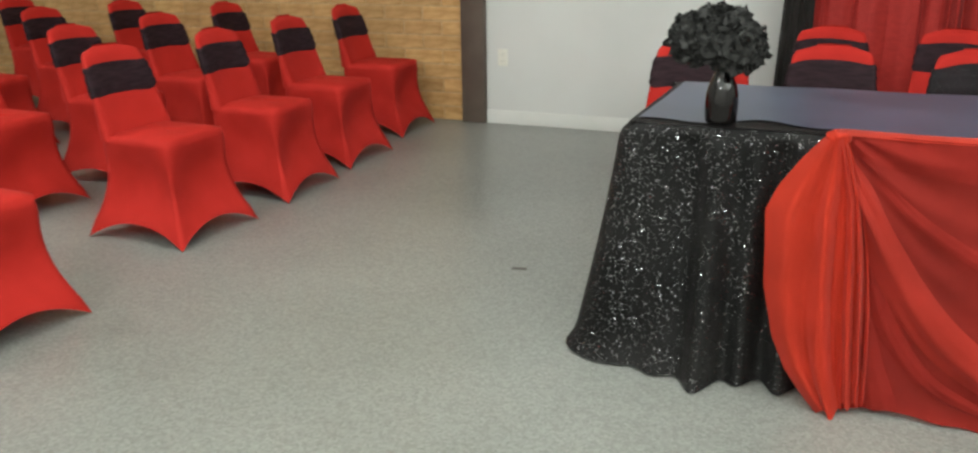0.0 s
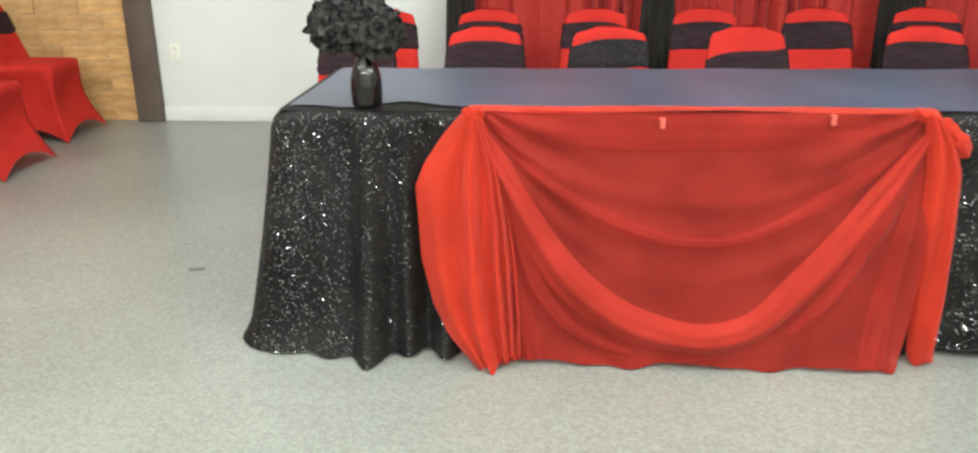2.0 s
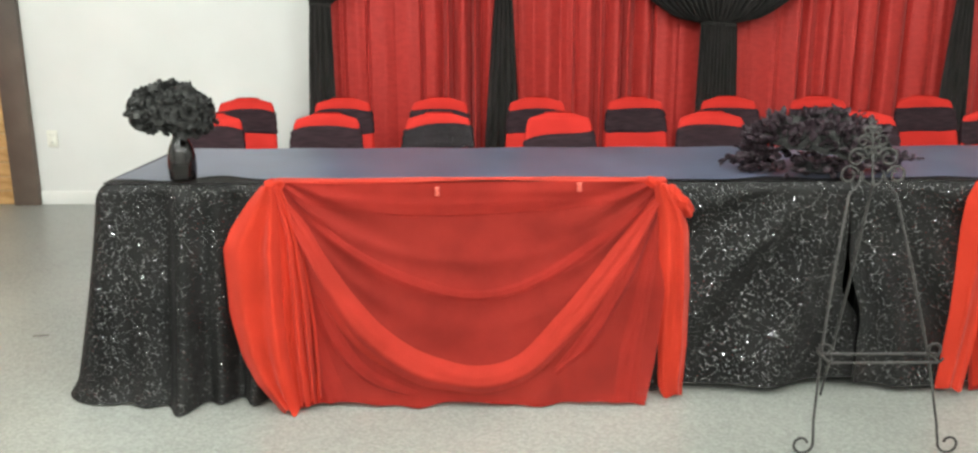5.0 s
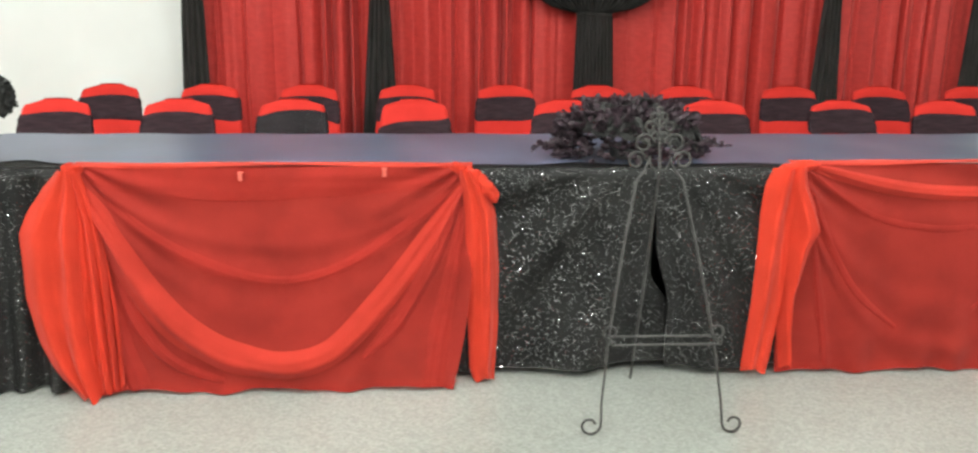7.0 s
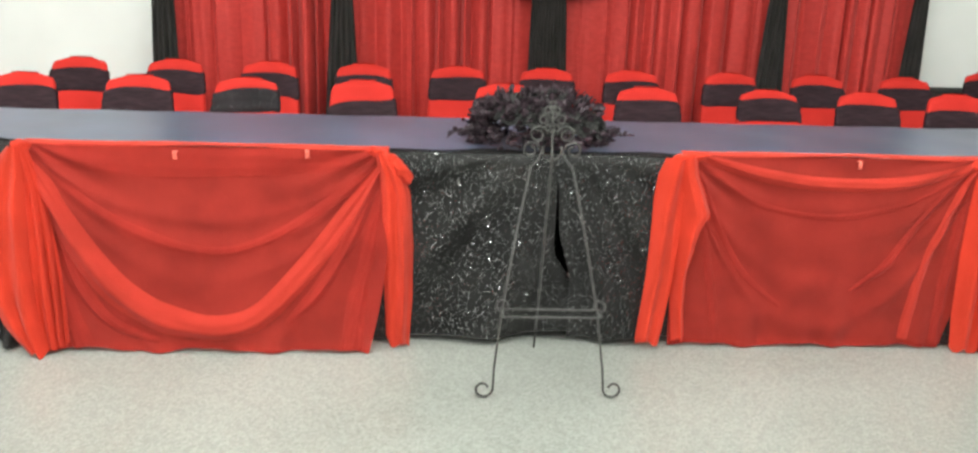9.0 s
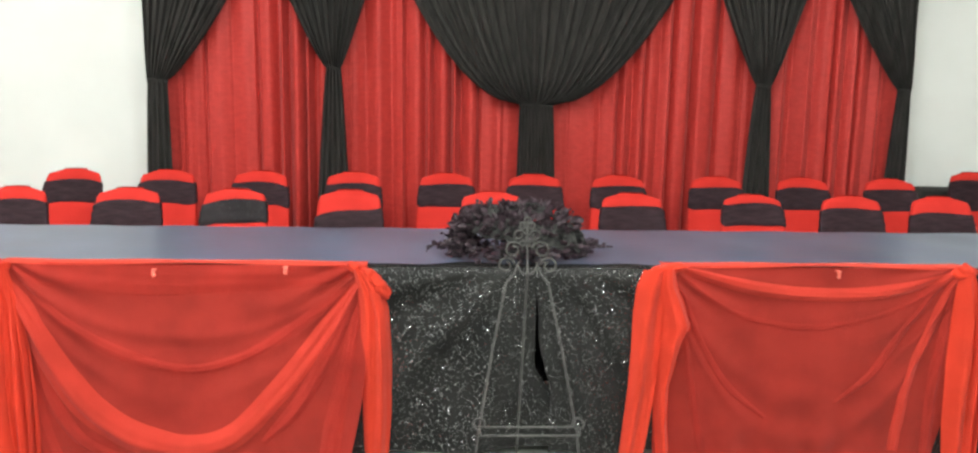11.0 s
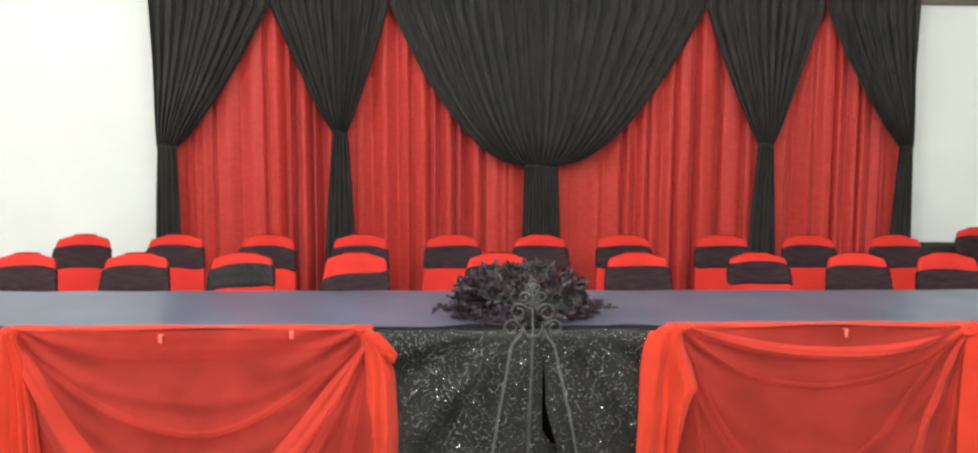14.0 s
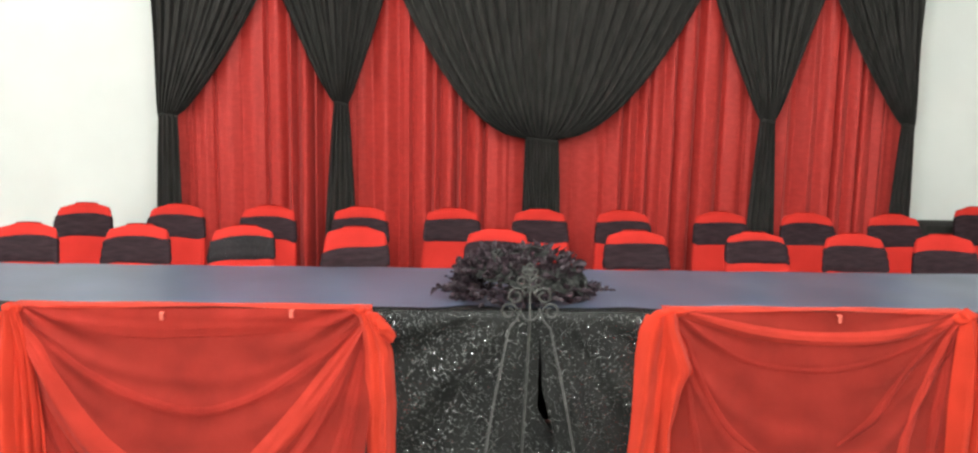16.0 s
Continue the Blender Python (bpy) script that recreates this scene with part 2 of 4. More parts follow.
# ---- the room ----
X0, X1, Y0, Y1 = -7.0, 8.2, -6.2, 3.2
tagged(link("floor", box(X0 - 0.2, X1 + 0.2, Y0 - 0.2, Y1 + 0.3, -0.1, 0), M_FLOOR), "grey speckled polished terrazzo floor, lightly scuffed", "floor", kind="structure")
tagged(link("wall_north", box(-1.83, X1, Y1, Y1 + 0.2, 0, CEIL), M_WHITE), "plain white painted wall behind the head table", "wall", kind="structure")
tagged(link("wall_east", box(X1, X1 + 0.2, Y0, Y1 + 0.2, 0, CEIL), M_WHITE), "plain white painted side wall", "wall", kind="structure")
tagged(link("wall_south", box(X0, X1, Y0 - 0.2, Y0, 0, CEIL), M_WHITE), "plain white painted rear wall", "wall", kind="structure")
tagged(link("wall_west", box(X0 - 0.2, X0, Y0, Y1 + 0.2, 0, CEIL), M_WHITE), "plain white painted side wall", "wall", kind="structure")
tagged(link("ceiling", box(X0 - 0.2, X1 + 0.2, Y0 - 0.2, Y1 + 0.3, CEIL, CEIL + 0.1), M_CEIL), "white ceiling", "ceiling", kind="structure")
brick_wall = tagged(link("wall_brick", box(X0, -2.0, Y1 - 0.003, Y1 + 0.2, 0, CEIL), M_MORTAR), "tan brick wall with recessed mortar joints", "wall", kind="structure")
tagged(link("trim_post", box(-2.005, -1.828, Y1 - 0.05, Y1 + 0.15, 0, CEIL, 0.006), M_BROWN), "dark brown steel post between brick and white wall", "post", kind="structure")
tagged(link("trim_beam", box(-1.83, X1, Y1 - 0.05, Y1 - 0.001, 2.4, 2.62, 0.005), M_BROWN), "dark brown beam along the white wall", "beam", kind="structure")
tagged(link("baseboard", box(-1.826, X1, Y1 - 0.016, Y1 - 0.001, 0, 0.095, 0.004), M_TRIM), "white painted baseboard", "baseboard", kind="structure")

# ceiling lights
fixture = thing("ceiling_light", "white surface-mounted fluorescent ceiling light", "ceiling light", pose(LAMPS[0][0], LAMPS[0][1], CEIL), "ceiling lights")
part("housing", box(-0.62, 0.62, -0.09, 0.09, -0.06, 0, 0.006), M_TRIM, fixture)
for dy in (-0.045, 0.045):
    part("tube", tube([(-0.58, dy, -0.09), (0.58, dy, -0.09)], 0.014, 12), M_LIGHT, fixture, "glowing fluorescent tube")
for dx in (-0.59, 0.59):
    part("socket", box(dx - 0.012, dx + 0.012, -0.07, 0.07, -0.11, -0.0605, 0.003), M_TRIM, fixture)
for lx, ly in LAMPS[1:]:
    copy_thing(fixture, pose(lx, ly, CEIL))

# wall outlet
outlet = thing("wall_outlet", "ivory wall outlet plate on the white wall", "outlet", pose(-1.705, Y1 - 0.004, 0.465))
part("cover_plate", box(-0.037, 0.037, -0.004, 0.003, -0.059, 0.059, 0.003), M_PLATE, outlet)
for dz in (-0.024, 0.024):
    sock = part("socket", box(-0.017, 0.017, -0.007, -0.0042, dz - 0.015, dz + 0.015, 0.002), M_PLATE, outlet)
    for dx in (-0.007, 0.006):
        part("slot", box(dx, dx + 0.002, -0.0078, -0.0071, dz - 0.004, dz + 0.007), M_DARK, sock, smooth=False)

# ---- covered chairs ----
TOP = 0.815


def back_ring(z, grow=0.0):
    q = (z - 0.43) / (TOP - 0.43)
    w = lerp((0, 0.3, 0.8, 0.93, 0.985, 1), (0.198, 0.188, 0.17, 0.162, 0.148, 0.07), q) + grow
    t = lerp((0, 0.35, 0.92, 0.98, 1), (0.12, 0.075, 0.055, 0.04, 0.012), q) + grow * 2
    yc = 0.185 + 0.095 * q
    return w, t, yc


def back_point(a, z, grow=0.0):
    w, t, yc = back_ring(z, grow)
    c, s = math.cos(a), math.sin(a)
    x = w * math.copysign(abs(c) ** 0.55, c)
    y = yc + t / 2 * math.copysign(abs(s) ** 0.8, s) - 0.05 * (x / 0.2) ** 2 + 0.015
    return Vector((x, y, z - 0.024 * min(1.2, abs(x) / 0.178) ** 2.4 * smooth(0.66, 0.83, z)))


def skirt_point(u, v):
    side, s = int(u * 4) % 4, (u * 4 % 1) * 2 - 1
    e = smooth(0, 0.12, v)
    hx = 0.192 + 0.012 * e - 0.02 * math.sin(math.pi * min(1, v * 1.15)) + 0.05 * v ** 2.2
    hy = 0.204 + 0.012 * e - 0.022 * math.sin(math.pi * min(1, v * 1.15)) + 0.062 * v ** 2.2
    arch = 0.085 * (1 - s * s) * v ** 2
    pinch = 0.055 * (1 - s * s) * math.sin(math.pi * min(1, v * 0.85)) ** 1.2
    rnd = (1 - 0.1 * abs(s) ** 6 * (1 - v))
    x, y = ((s, -1), (1, s), (-s, 1), (-1, -s))[side]
    px, py = x * hx * rnd, y * hy * rnd
    if side % 2 == 0:
        py -= math.copysign(pinch, y)
    else:
        px -= math.copysign(pinch, x)
    z = 0.448 * (1 - v) + arch
    return Vector((px, py, max(0.001, z)))


def chair_cover(seed):
    rng = random.Random(seed)
    ph = rng.random() * 6
    bm = bmesh.new()
    nv = 14
    sheet(lambda u, v: skirt_point(u, v), 48, nv, bm, True)

    def seat(u, v):
        p = skirt_point(u, 0)
        k = 1 - v
        return Vector((p.x * k, p.y * k, 0.448 + 0.014 * (1 - k ** 4) - 0.012 * (1 - k) * math.sin(ph + p.x * 20) * 0.3))
    sheet(seat, 48, 5, bm, True)
    bmesh.ops.remove_doubles(bm, verts=bm.verts, dist=0.0008)
    return bm


def chair_back(seed):
    bm = bmesh.new()
    zs = [0.43, 0.47, 0.52, 0.58, 0.64, 0.7, 0.75, 0.785, 0.805, 0.815, 0.821, TOP]
    sheet(lambda u, v: back_point(u * 2 * math.pi, zs[round(v * 11)]), 36, 11, bm, True)
    bm.faces.new([v for v in bm.verts][-36:])
    return bm


def chair_sash(z0, z1, tilt, seed, loose=0.006):
    rng = random.Random(seed)
    ph = [rng.random() * 6 for _ in range(4)]

    def fn(u, v):
        a = u * 2 * math.pi
        x = math.cos(a)
        z = z0 + (z1 - z0) * v + tilt * x * 0.5 + 0.004 * math.sin(3 * a + ph[0]) + 0.003 * math.sin(5 * a + ph[1]) * (1 - v)
        bulge = loose + 0.004 * math.sin(v * 9 + ph[2] + 1.5 * math.sin(a + ph[3])) ** 2
        if v in (0, 1):
            bulge = 0.0015
        return back_point(a, min(z, TOP - 0.02), bulge)
    return sheet(fn, 40, 9, None, True)


def chair(m, label, group, z0=0.612, z1=0.748, tilt=0.0, mat=None, seed=0):
    t = thing("banquet_chair", label, "chair", m, group)
    cover = part("chair_cover", chair_cover(seed), M_SPANDEX, t, "stretched red spandex cover")
    part("backrest", chair_back(seed), M_SPANDEX, t, "red spandex covered backrest")
    part("sash", chair_sash(z0, z1, tilt, seed), mat or M_SASH, t, "black band round the backrest")
    return t


HEAD = "red covered stacking chair with black sash behind head table"
# front row behind the table: x, sash bottom, sash top, tilt, turn
FRONT = [(-0.09, .616, .757, 0, 0), (0.505, .616, .757, 0.004, 1), (1.05, .64, .765, 0.03, -3), (1.68, .59, .715, 0.05, 2), (2.44, .6, .757, 0, 0),
         (3.2, .616, .757, 0, -1), (3.88, .655, .778, -0.008, 2), (4.425, .616, .757, 0, 0), (4.925, .6, .735, 0.004, -2)]
BACK = [(-0.115, .616, .757, 0, 0), (0.462, .616, .757, 0, 1), (1.022, .612, .752, -.02, -2), (1.607, .612, .752, -.01, 0), (2.19, .616, .757, 0, 0),
        (2.752, .616, .757, 0, 1), (3.282, .616, .757, 0, 0), (3.91, .616, .757, 0, -1), (4.477, .616, .757, 0, 0), (5.056, .616, .757, 0, 1)]
for k, (x, z0, z1, tl, rz) in enumerate(FRONT):
    lab = {2: "red covered chair with crooked black sequin sash near table", 3: "red covered chair with slanting black sash near table", 6: "red covered chair with black sash pulled up high"}.get(k, HEAD)
    chair(pose(x, 1.26, 0, 0, 0, rz), lab, "front row of head table chairs", z0, z1, tl, M_SASH_SEQ if k == 2 else None, k)
for k, (x, z0, z1, tl, rz) in enumerate(BACK):
    chair(pose(x, 2.075, 0, 0, 0, rz), "red covered chair with black sash before the curtain", "back row of head table chairs", z0, z1, tl, None, 20 + k)
chair(pose(5.86, 2.5, 0, 0, 0, 0), "red covered chair with wide black sash beside curtain", "", .56, .77, 0, None, 41)

side = thing("side_table", "low side table draped in black cloth by the wall", "table", pose(0, 0, 0))
part("tabletop", box(5.36, 6.7, 2.87, 3.16, 0.65, 0.668, 0.004), M_BLACKD, side)


def side_drop(u, v):
    x = 5.36 + 1.34 * u
    return Vector((x, 2.866 - 0.02 * v - 0.012 * v * math.sin(x * 45), 0.664 * (1 - v) + 0.004))


part("drop", sheet(side_drop, 70, 10), M_BLACKD, side)

AUD = [(-2.14, -0.66, 88), (-2.26, 0.48, 88), (-2.27, 1.23, 92), (-2.33, 1.95, 90), (-2.44, 2.78, 91),
       (-3.3, 0.45, 89), (-3.22, 1.16, 91), (-3.3, 1.92, 88), (-3.47, 2.8, 90), (-4.5, 1.35, 90), (-4.52, 2.1, 91), (-4.42, 2.78, 89), (-5.6, 2.8, 90)]
first = None
for k, (x, y, rz) in enumerate(AUD):
    if first is None:
        first = chair(pose(x, y, 0, 0, 0, rz), "red spandex covered chair with black sash, facing the aisle", "audience chairs", seed=60)
        first.scale = (1, 1, 1.025)
    else:
        copy_thing(first, pose(x, y, 0, 0, 0, rz))

# ---- tables and black sequin cloths ----
H = 0.752


def folding_table(x0, x1):
    t = thing("folding_table", "long folding table under a black sequin cloth", "table", pose(0, 0, 0), "head tables")
    part("tabletop", box(x0 + 0.01, x1 - 0.01, 0.02, 0.745, H - 0.045, H - 0.006, 0.004), M_TABLE, t)
    for x in (x0 + 0.3, x1 - 0.3):
        for y in (0.12, 0.64):
            part("leg", tube([(x, y, 0), (x, y, H - 0.04)], 0.014), M_IRON, t)
    return t


folding_table(0, 2.44)
folding_table(2.46, 4.88)


def cloth(x0, x1, free_left, seed):
    """Drop of a cloth round one end and the front of a table; the other end meets the next table."""
    rng = random.Random(seed)
    ph = [rng.random() * 6.28 for _ in range(8)]
    d = 0.755
    length = d + (x1 - x0)

    def fn(u, v):
        s = u * length
        r = 0.04
        if s < d - r:
            px, py, ax, ay = 0.0, d - s, -1.0, 0.0
        elif s < d + r:
            a = (s - d + r) / (2 * r) * math.pi / 2
            px, py, ax, ay = r - r * math.cos(a), r - r * math.sin(a), -math.cos(a), -math.sin(a)
        else:
            px, py, ax, ay = s - d, 0.0, 0.0, -1.0
        near = math.exp(-(((s - d - 0.1) / 0.42) ** 2))
        if free_left:
            flare = 0.036 + 0.085 * math.exp(-(((s - d - 0.2) / 0.36) ** 2))
        else:
            flare = 0.03 + 0.09 * near
        far = smooth(x1 - x0 - 0.75, x1 - x0 - 0.5, s - d)
        flare = flare * (1 - far) + 0.004 * far
        fold = math.sin(s * 44 + ph[0] + 1.4 * math.sin(s * 8 + ph[1])) * 0.7 + math.sin(s * 23 + ph[2] + v) * 0.7
        # folds fanning out from the seam between the two cloths
        gap, fall = length - s, H * v
        th = math.atan2(gap, fall + 0.1)
        reach = min(1, math.hypot(gap, fall) / 0.5)
        soft = (math.sin(th * 13 + ph[3]) * 0.6 + 0.22 * math.sin(th * 29 + ph[4] + 2 * v)) * reach + 0.5 * smooth(0.55, 0.85, v) * smooth(0.1, 0.35, gap)
        soft *= smooth(0.7, 0.52, gap) if free_left else smooth(0.5, 0.36, gap)
        under = smooth(0.5, 0.62, s - d) * (1 - far)
        amp = (0.018 + 0.03 * v) * smooth(0.0, 0.08, v) * (1 - 0.1 * far) * (1 - 0.92 * under)
        flare *= 1 - 0.8 * under
        amp *= 1 - 0.8 * smooth(0.45, 0.6, s - d) * smooth(0.62 if free_left else 0.42, 0.72 if free_left else 0.5, gap)
        out = flare * v ** 1.25 + amp * (fold * (1 - far) + soft * far)
        if v > 0.9:
            out += 0.022 * near * ((v - 0.9) / 0.1) ** 2
        sag = 0.018 + 0.012 * math.sin(s * 7 + ph[5]) if far > 0.5 else 0.004 + 0.006 * math.sin(s * 9 + ph[6]) ** 2
        z = H * (1 - v) + sag * v ** 6
        # rounded upper edge
        e = min(1, v / 0.04)
        px += ax * (out + 0.02 * math.sin(e * math.pi / 2))
        py += ay * (out + 0.02 * math.sin(e * math.pi / 2))
        z += 0.006 * (e - math.sin(e * math.pi / 2))
        # slit where the two cloths meet: one edge swings aside, the other follows lower down
        k = math.exp(-((gap / 0.2) ** 2))
        if free_left:
            px += k * 0.07 * smooth(0.38, 0.24, z)
            z += k * 0.035 * v ** 5
        else:
            px -= k * (0.012 * smooth(0.7, 0.5, z) + 0.048 * smooth(0.5, 0.25, z))
            py -= k * 0.03 * smooth(0.55, 0.3, z)
            z += k * 0.02 * v ** 5
        return Vector((px, py, z))
    return fn, length


def tablecloth(x0, x1, mirrored, seed):
    t = thing("tablecloth", "black sequin tablecloth falling in folds to the floor", "tablecloth", pose(0, 0, 0), "head table cloths")
    fn, _ = cloth(x0, x1, not mirrored, seed)

    def place(u, v):
        p = fn(u, v ** 1.5)
        return Vector((x1 - p.x if mirrored else x0 + p.x, p.y, p.z))
    part("drop", sheet(place, 360, 64), M_SEQ, t)
    rng = random.Random(seed + 5)
    a, b2 = rng.random() * 6, rng.random() * 6

    def top(u, v):
        return Vector((x0 + (x1 - x0) * u, -0.004 + 0.762 * v, H + 0.002))
    part("top", sheet(top, 60, 12), M_SEQ, t)

    def rear(u, v):
        x = x0 - 0.03 + (x1 - x0 + 0.06) * u
        return Vector((x, 0.762 + 0.03 * v + 0.014 * v * math.sin(x * 40 + a), H * (1 - v) + 0.006 * v))
    part("rear_drop", sheet(rear, 150, 12), M_SEQ, t)

    def inner(u, v):
        x = x0 + 0.2 if mirrored else x1 - 0.08
        return Vector((x + 0.01 * math.sin(u * 30), 0.04 + 0.7 * u, H * (1 - v) + 0.006 * v))
    part("end_drop", sheet(inner, 40, 10), M_SEQ, t)

    # added sheet over the sequin top; its colour stands for the reflected sheen
    def sheen_sheet(u, v):
        x = x0 + 0.02 + (x1 - x0 - 0.02) * u if not mirrored else x0 + (x1 - x0 - 0.02) * u
        y0 = 0.03 + 0.016 * math.sin(x * 11 + a) + 0.01 * math.sin(x * 23 + b2) + 0.09 * math.exp(-((x - 0.36) / 0.12) ** 2)
        return Vector((x, y0 + (0.752 - y0) * v, H + 0.006 + 0.0015 * math.sin(x * 14 + 5 * v + a)))
    part("overlay", sheet(sheen_sheet, 90, 10), M_TOP, t, "added smooth sheet coloured with the tabletop's grey-blue reflected sheen")
    return t


tablecloth(0.0, 2.535, False, 3)
tablecloth(2.537, 4.88, True, 8)

# ---- coral chiffon swags ----


def swag(xl, xr, ztop, lean, ridges, seed):
    """A sheer panel pinned along the table edge; gives the thing and the depth of its face at a place."""
    rng = random.Random(seed)
    ph = [rng.random() * 6 for _ in range(6)]
    w = xr - xl
    t = thing("table_swag", "sheer coral red chiffon swag pinned along table front", "swag", pose(0, 0, 0), "table swags")

    def face(x, z):
        u = min(1.03, max(-0.03, (x - xl) / w))
        dd = (ztop - z) / max(0.03, 1 - min(1, abs(2 * u - 1)) ** 2.2 * 0.985)
        y = sum(am * math.exp(-((dd - d0) / wd) ** 2) for d0, wd, am in ridges)
        # pleats running out from the two knots
        for xk, sign in ((xl, 1), (xr, -1)):
            dx, dz = sign * (x - xk), ztop + 0.02 - z
            r = math.hypot(dx, dz)
            th = math.atan2(dz, max(0.001, dx))
            y += 0.007 * math.sin(th * 17 + ph[0] + sign) * smooth(0.02, 0.12, r) * smooth(0.75, 0.15, r)
        y += 0.004 * math.sin(u * 23 + ph[0]) * smooth(0.75, 0.2, z) + 0.007 * math.sin(u * 41 + ph[1] + 3 * z) * smooth(0.35, 0.0, z)
        y += 0.003 * math.sin(x * 9 + z * 31 + ph[5]) * math.sin(x * 4.1 - z * 13)
        return -(0.032 + lean * (max(0, ztop - z) / 0.75) ** 1.2) - y

    def panel(u, v):
        z = ztop - v * (ztop - 0.012) + 0.007 * math.sin(u * 19 + ph[2]) * v ** 8
        x = xl + w * u + 0.02 * math.sin(v * 3) * (u - 0.5) - 0.07 * u ** 10 * v ** 2.5
        return Vector((x, face(x, z) + 0.005 * v ** 8 * math.sin(u * 60 + ph[3]), z))
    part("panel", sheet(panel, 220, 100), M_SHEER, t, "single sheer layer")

    def over(u, v):
        return Vector((xl + w * u, -0.036 + 0.08 * v + 0.008 * v * math.sin(u * 17 + ph[3]), ztop + 0.006 * math.sin(v * 3.1) + 0.005 * math.sin(u * 9 + ph[4]) * (1 - v)))
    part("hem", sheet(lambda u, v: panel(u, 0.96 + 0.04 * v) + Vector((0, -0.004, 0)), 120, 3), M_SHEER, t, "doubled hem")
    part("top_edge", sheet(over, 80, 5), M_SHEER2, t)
    return t, face


def fold(t, face, line, bulge, mat, lift=0.003):
    """A gathered fold lying on a swag: places along it as x, z and width, fullest in its middle."""
    pts = [Vector((x, z)) for x, z, _ in line]
    n = len(line) - 1

    def spot(a):
        i = min(n - 1, int(a * n))
        f = a * n - i
        p0, p1, p2, p3 = pts[max(0, i - 1)], pts[i], pts[i + 1], pts[min(n, i + 2)]
        c = 0.5 * (2 * p1 + (p2 - p0) * f + (2 * p0 - 5 * p1 + 4 * p2 - p3) * f * f + (3 * p1 - p0 - 3 * p2 + p3) * f ** 3)
        return c, line[i][2] + (line[i + 1][2] - line[i][2]) * f * f * (3 - 2 * f)

    def fn(a, v):
        c, wd = spot(a)
        d = (spot(min(1, a + 0.01))[0] - spot(max(0, a - 0.01))[0]).normalized()
        q = c + Vector((-d.y, d.x)) * wd * (v - 0.5)
        z = max(0.014, q.y)
        hump = max(0, math.sin(math.pi * v)) ** 0.8 + 0.12 * math.sin(v * 16 + a * 5)
        return Vector((q.x, face(q.x, z) - lift - wd * bulge * hump, z))
    part("fold", sheet(fn, 70, 12), mat, t, "gathered fold")


def tail(t, rows, folds, seed, y_top, y_bot, name="tail"):
    """Loose end of a swag: rows of height, left edge, right edge."""
    rng = random.Random(seed)
    ph = [rng.random() * 6 for _ in range(3)]
    zs, ls, rs = [r[0] for r in rows][::-1], [r[1] for r in rows][::-1], [r[2] for r in rows][::-1]
    zt, zb = rows[0][0], rows[-1][0]

    def fn(u, v):
        z = zt + (zb - zt) * v
        a, b2 = lerp(zs, ls, z), lerp(zs, rs, z)
        x = a + (b2 - a) * u
        amp = 0.006 + 0.022 * min(1, (b2 - a) / 0.2) * smooth(0, 0.25, v)
        uu = u ** 1.7
        y = y_top + (y_bot - y_top) * v + amp * (0.35 + 0.65 * u) * (math.sin(uu * folds * 6.28 + ph[0] + 1.6 * v + 1.1 * math.sin(4 * u + ph[1])) + 0.2 * math.sin(uu * folds * 14 - 2.5 * v + ph[2])) - 0.035 * math.sin(math.pi * u)
        return Vector((x, y, z + 0.012 * v ** 4 * math.sin(u * folds * 6.28 + ph[2])))
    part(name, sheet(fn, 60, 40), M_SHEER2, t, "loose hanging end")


def knot(t, x, y, z, rx, ry, rz, seed, turn=0.0):
    rng = random.Random(seed)
    ph = [rng.random() * 6 for _ in range(3)]
    bm = bmesh.new()
    bmesh.ops.create_icosphere(bm, subdivisions=4, radius=1)
    m = Matrix.Rotation(turn, 3, "Y")
    for v in bm.verts:
        c = v.co
        k = 1 + 0.1 * math.sin(4 * math.atan2(c.z, c.x) + ph[0] + 3 * c.y) + 0.06 * math.sin(9 * c.x + 4 * c.z + ph[1])
        v.co = m @ Vector((c.x * rx * k, c.y * ry * k, c.z * rz * k)) + Vector((x, y, z))
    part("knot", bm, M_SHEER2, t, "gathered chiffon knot")


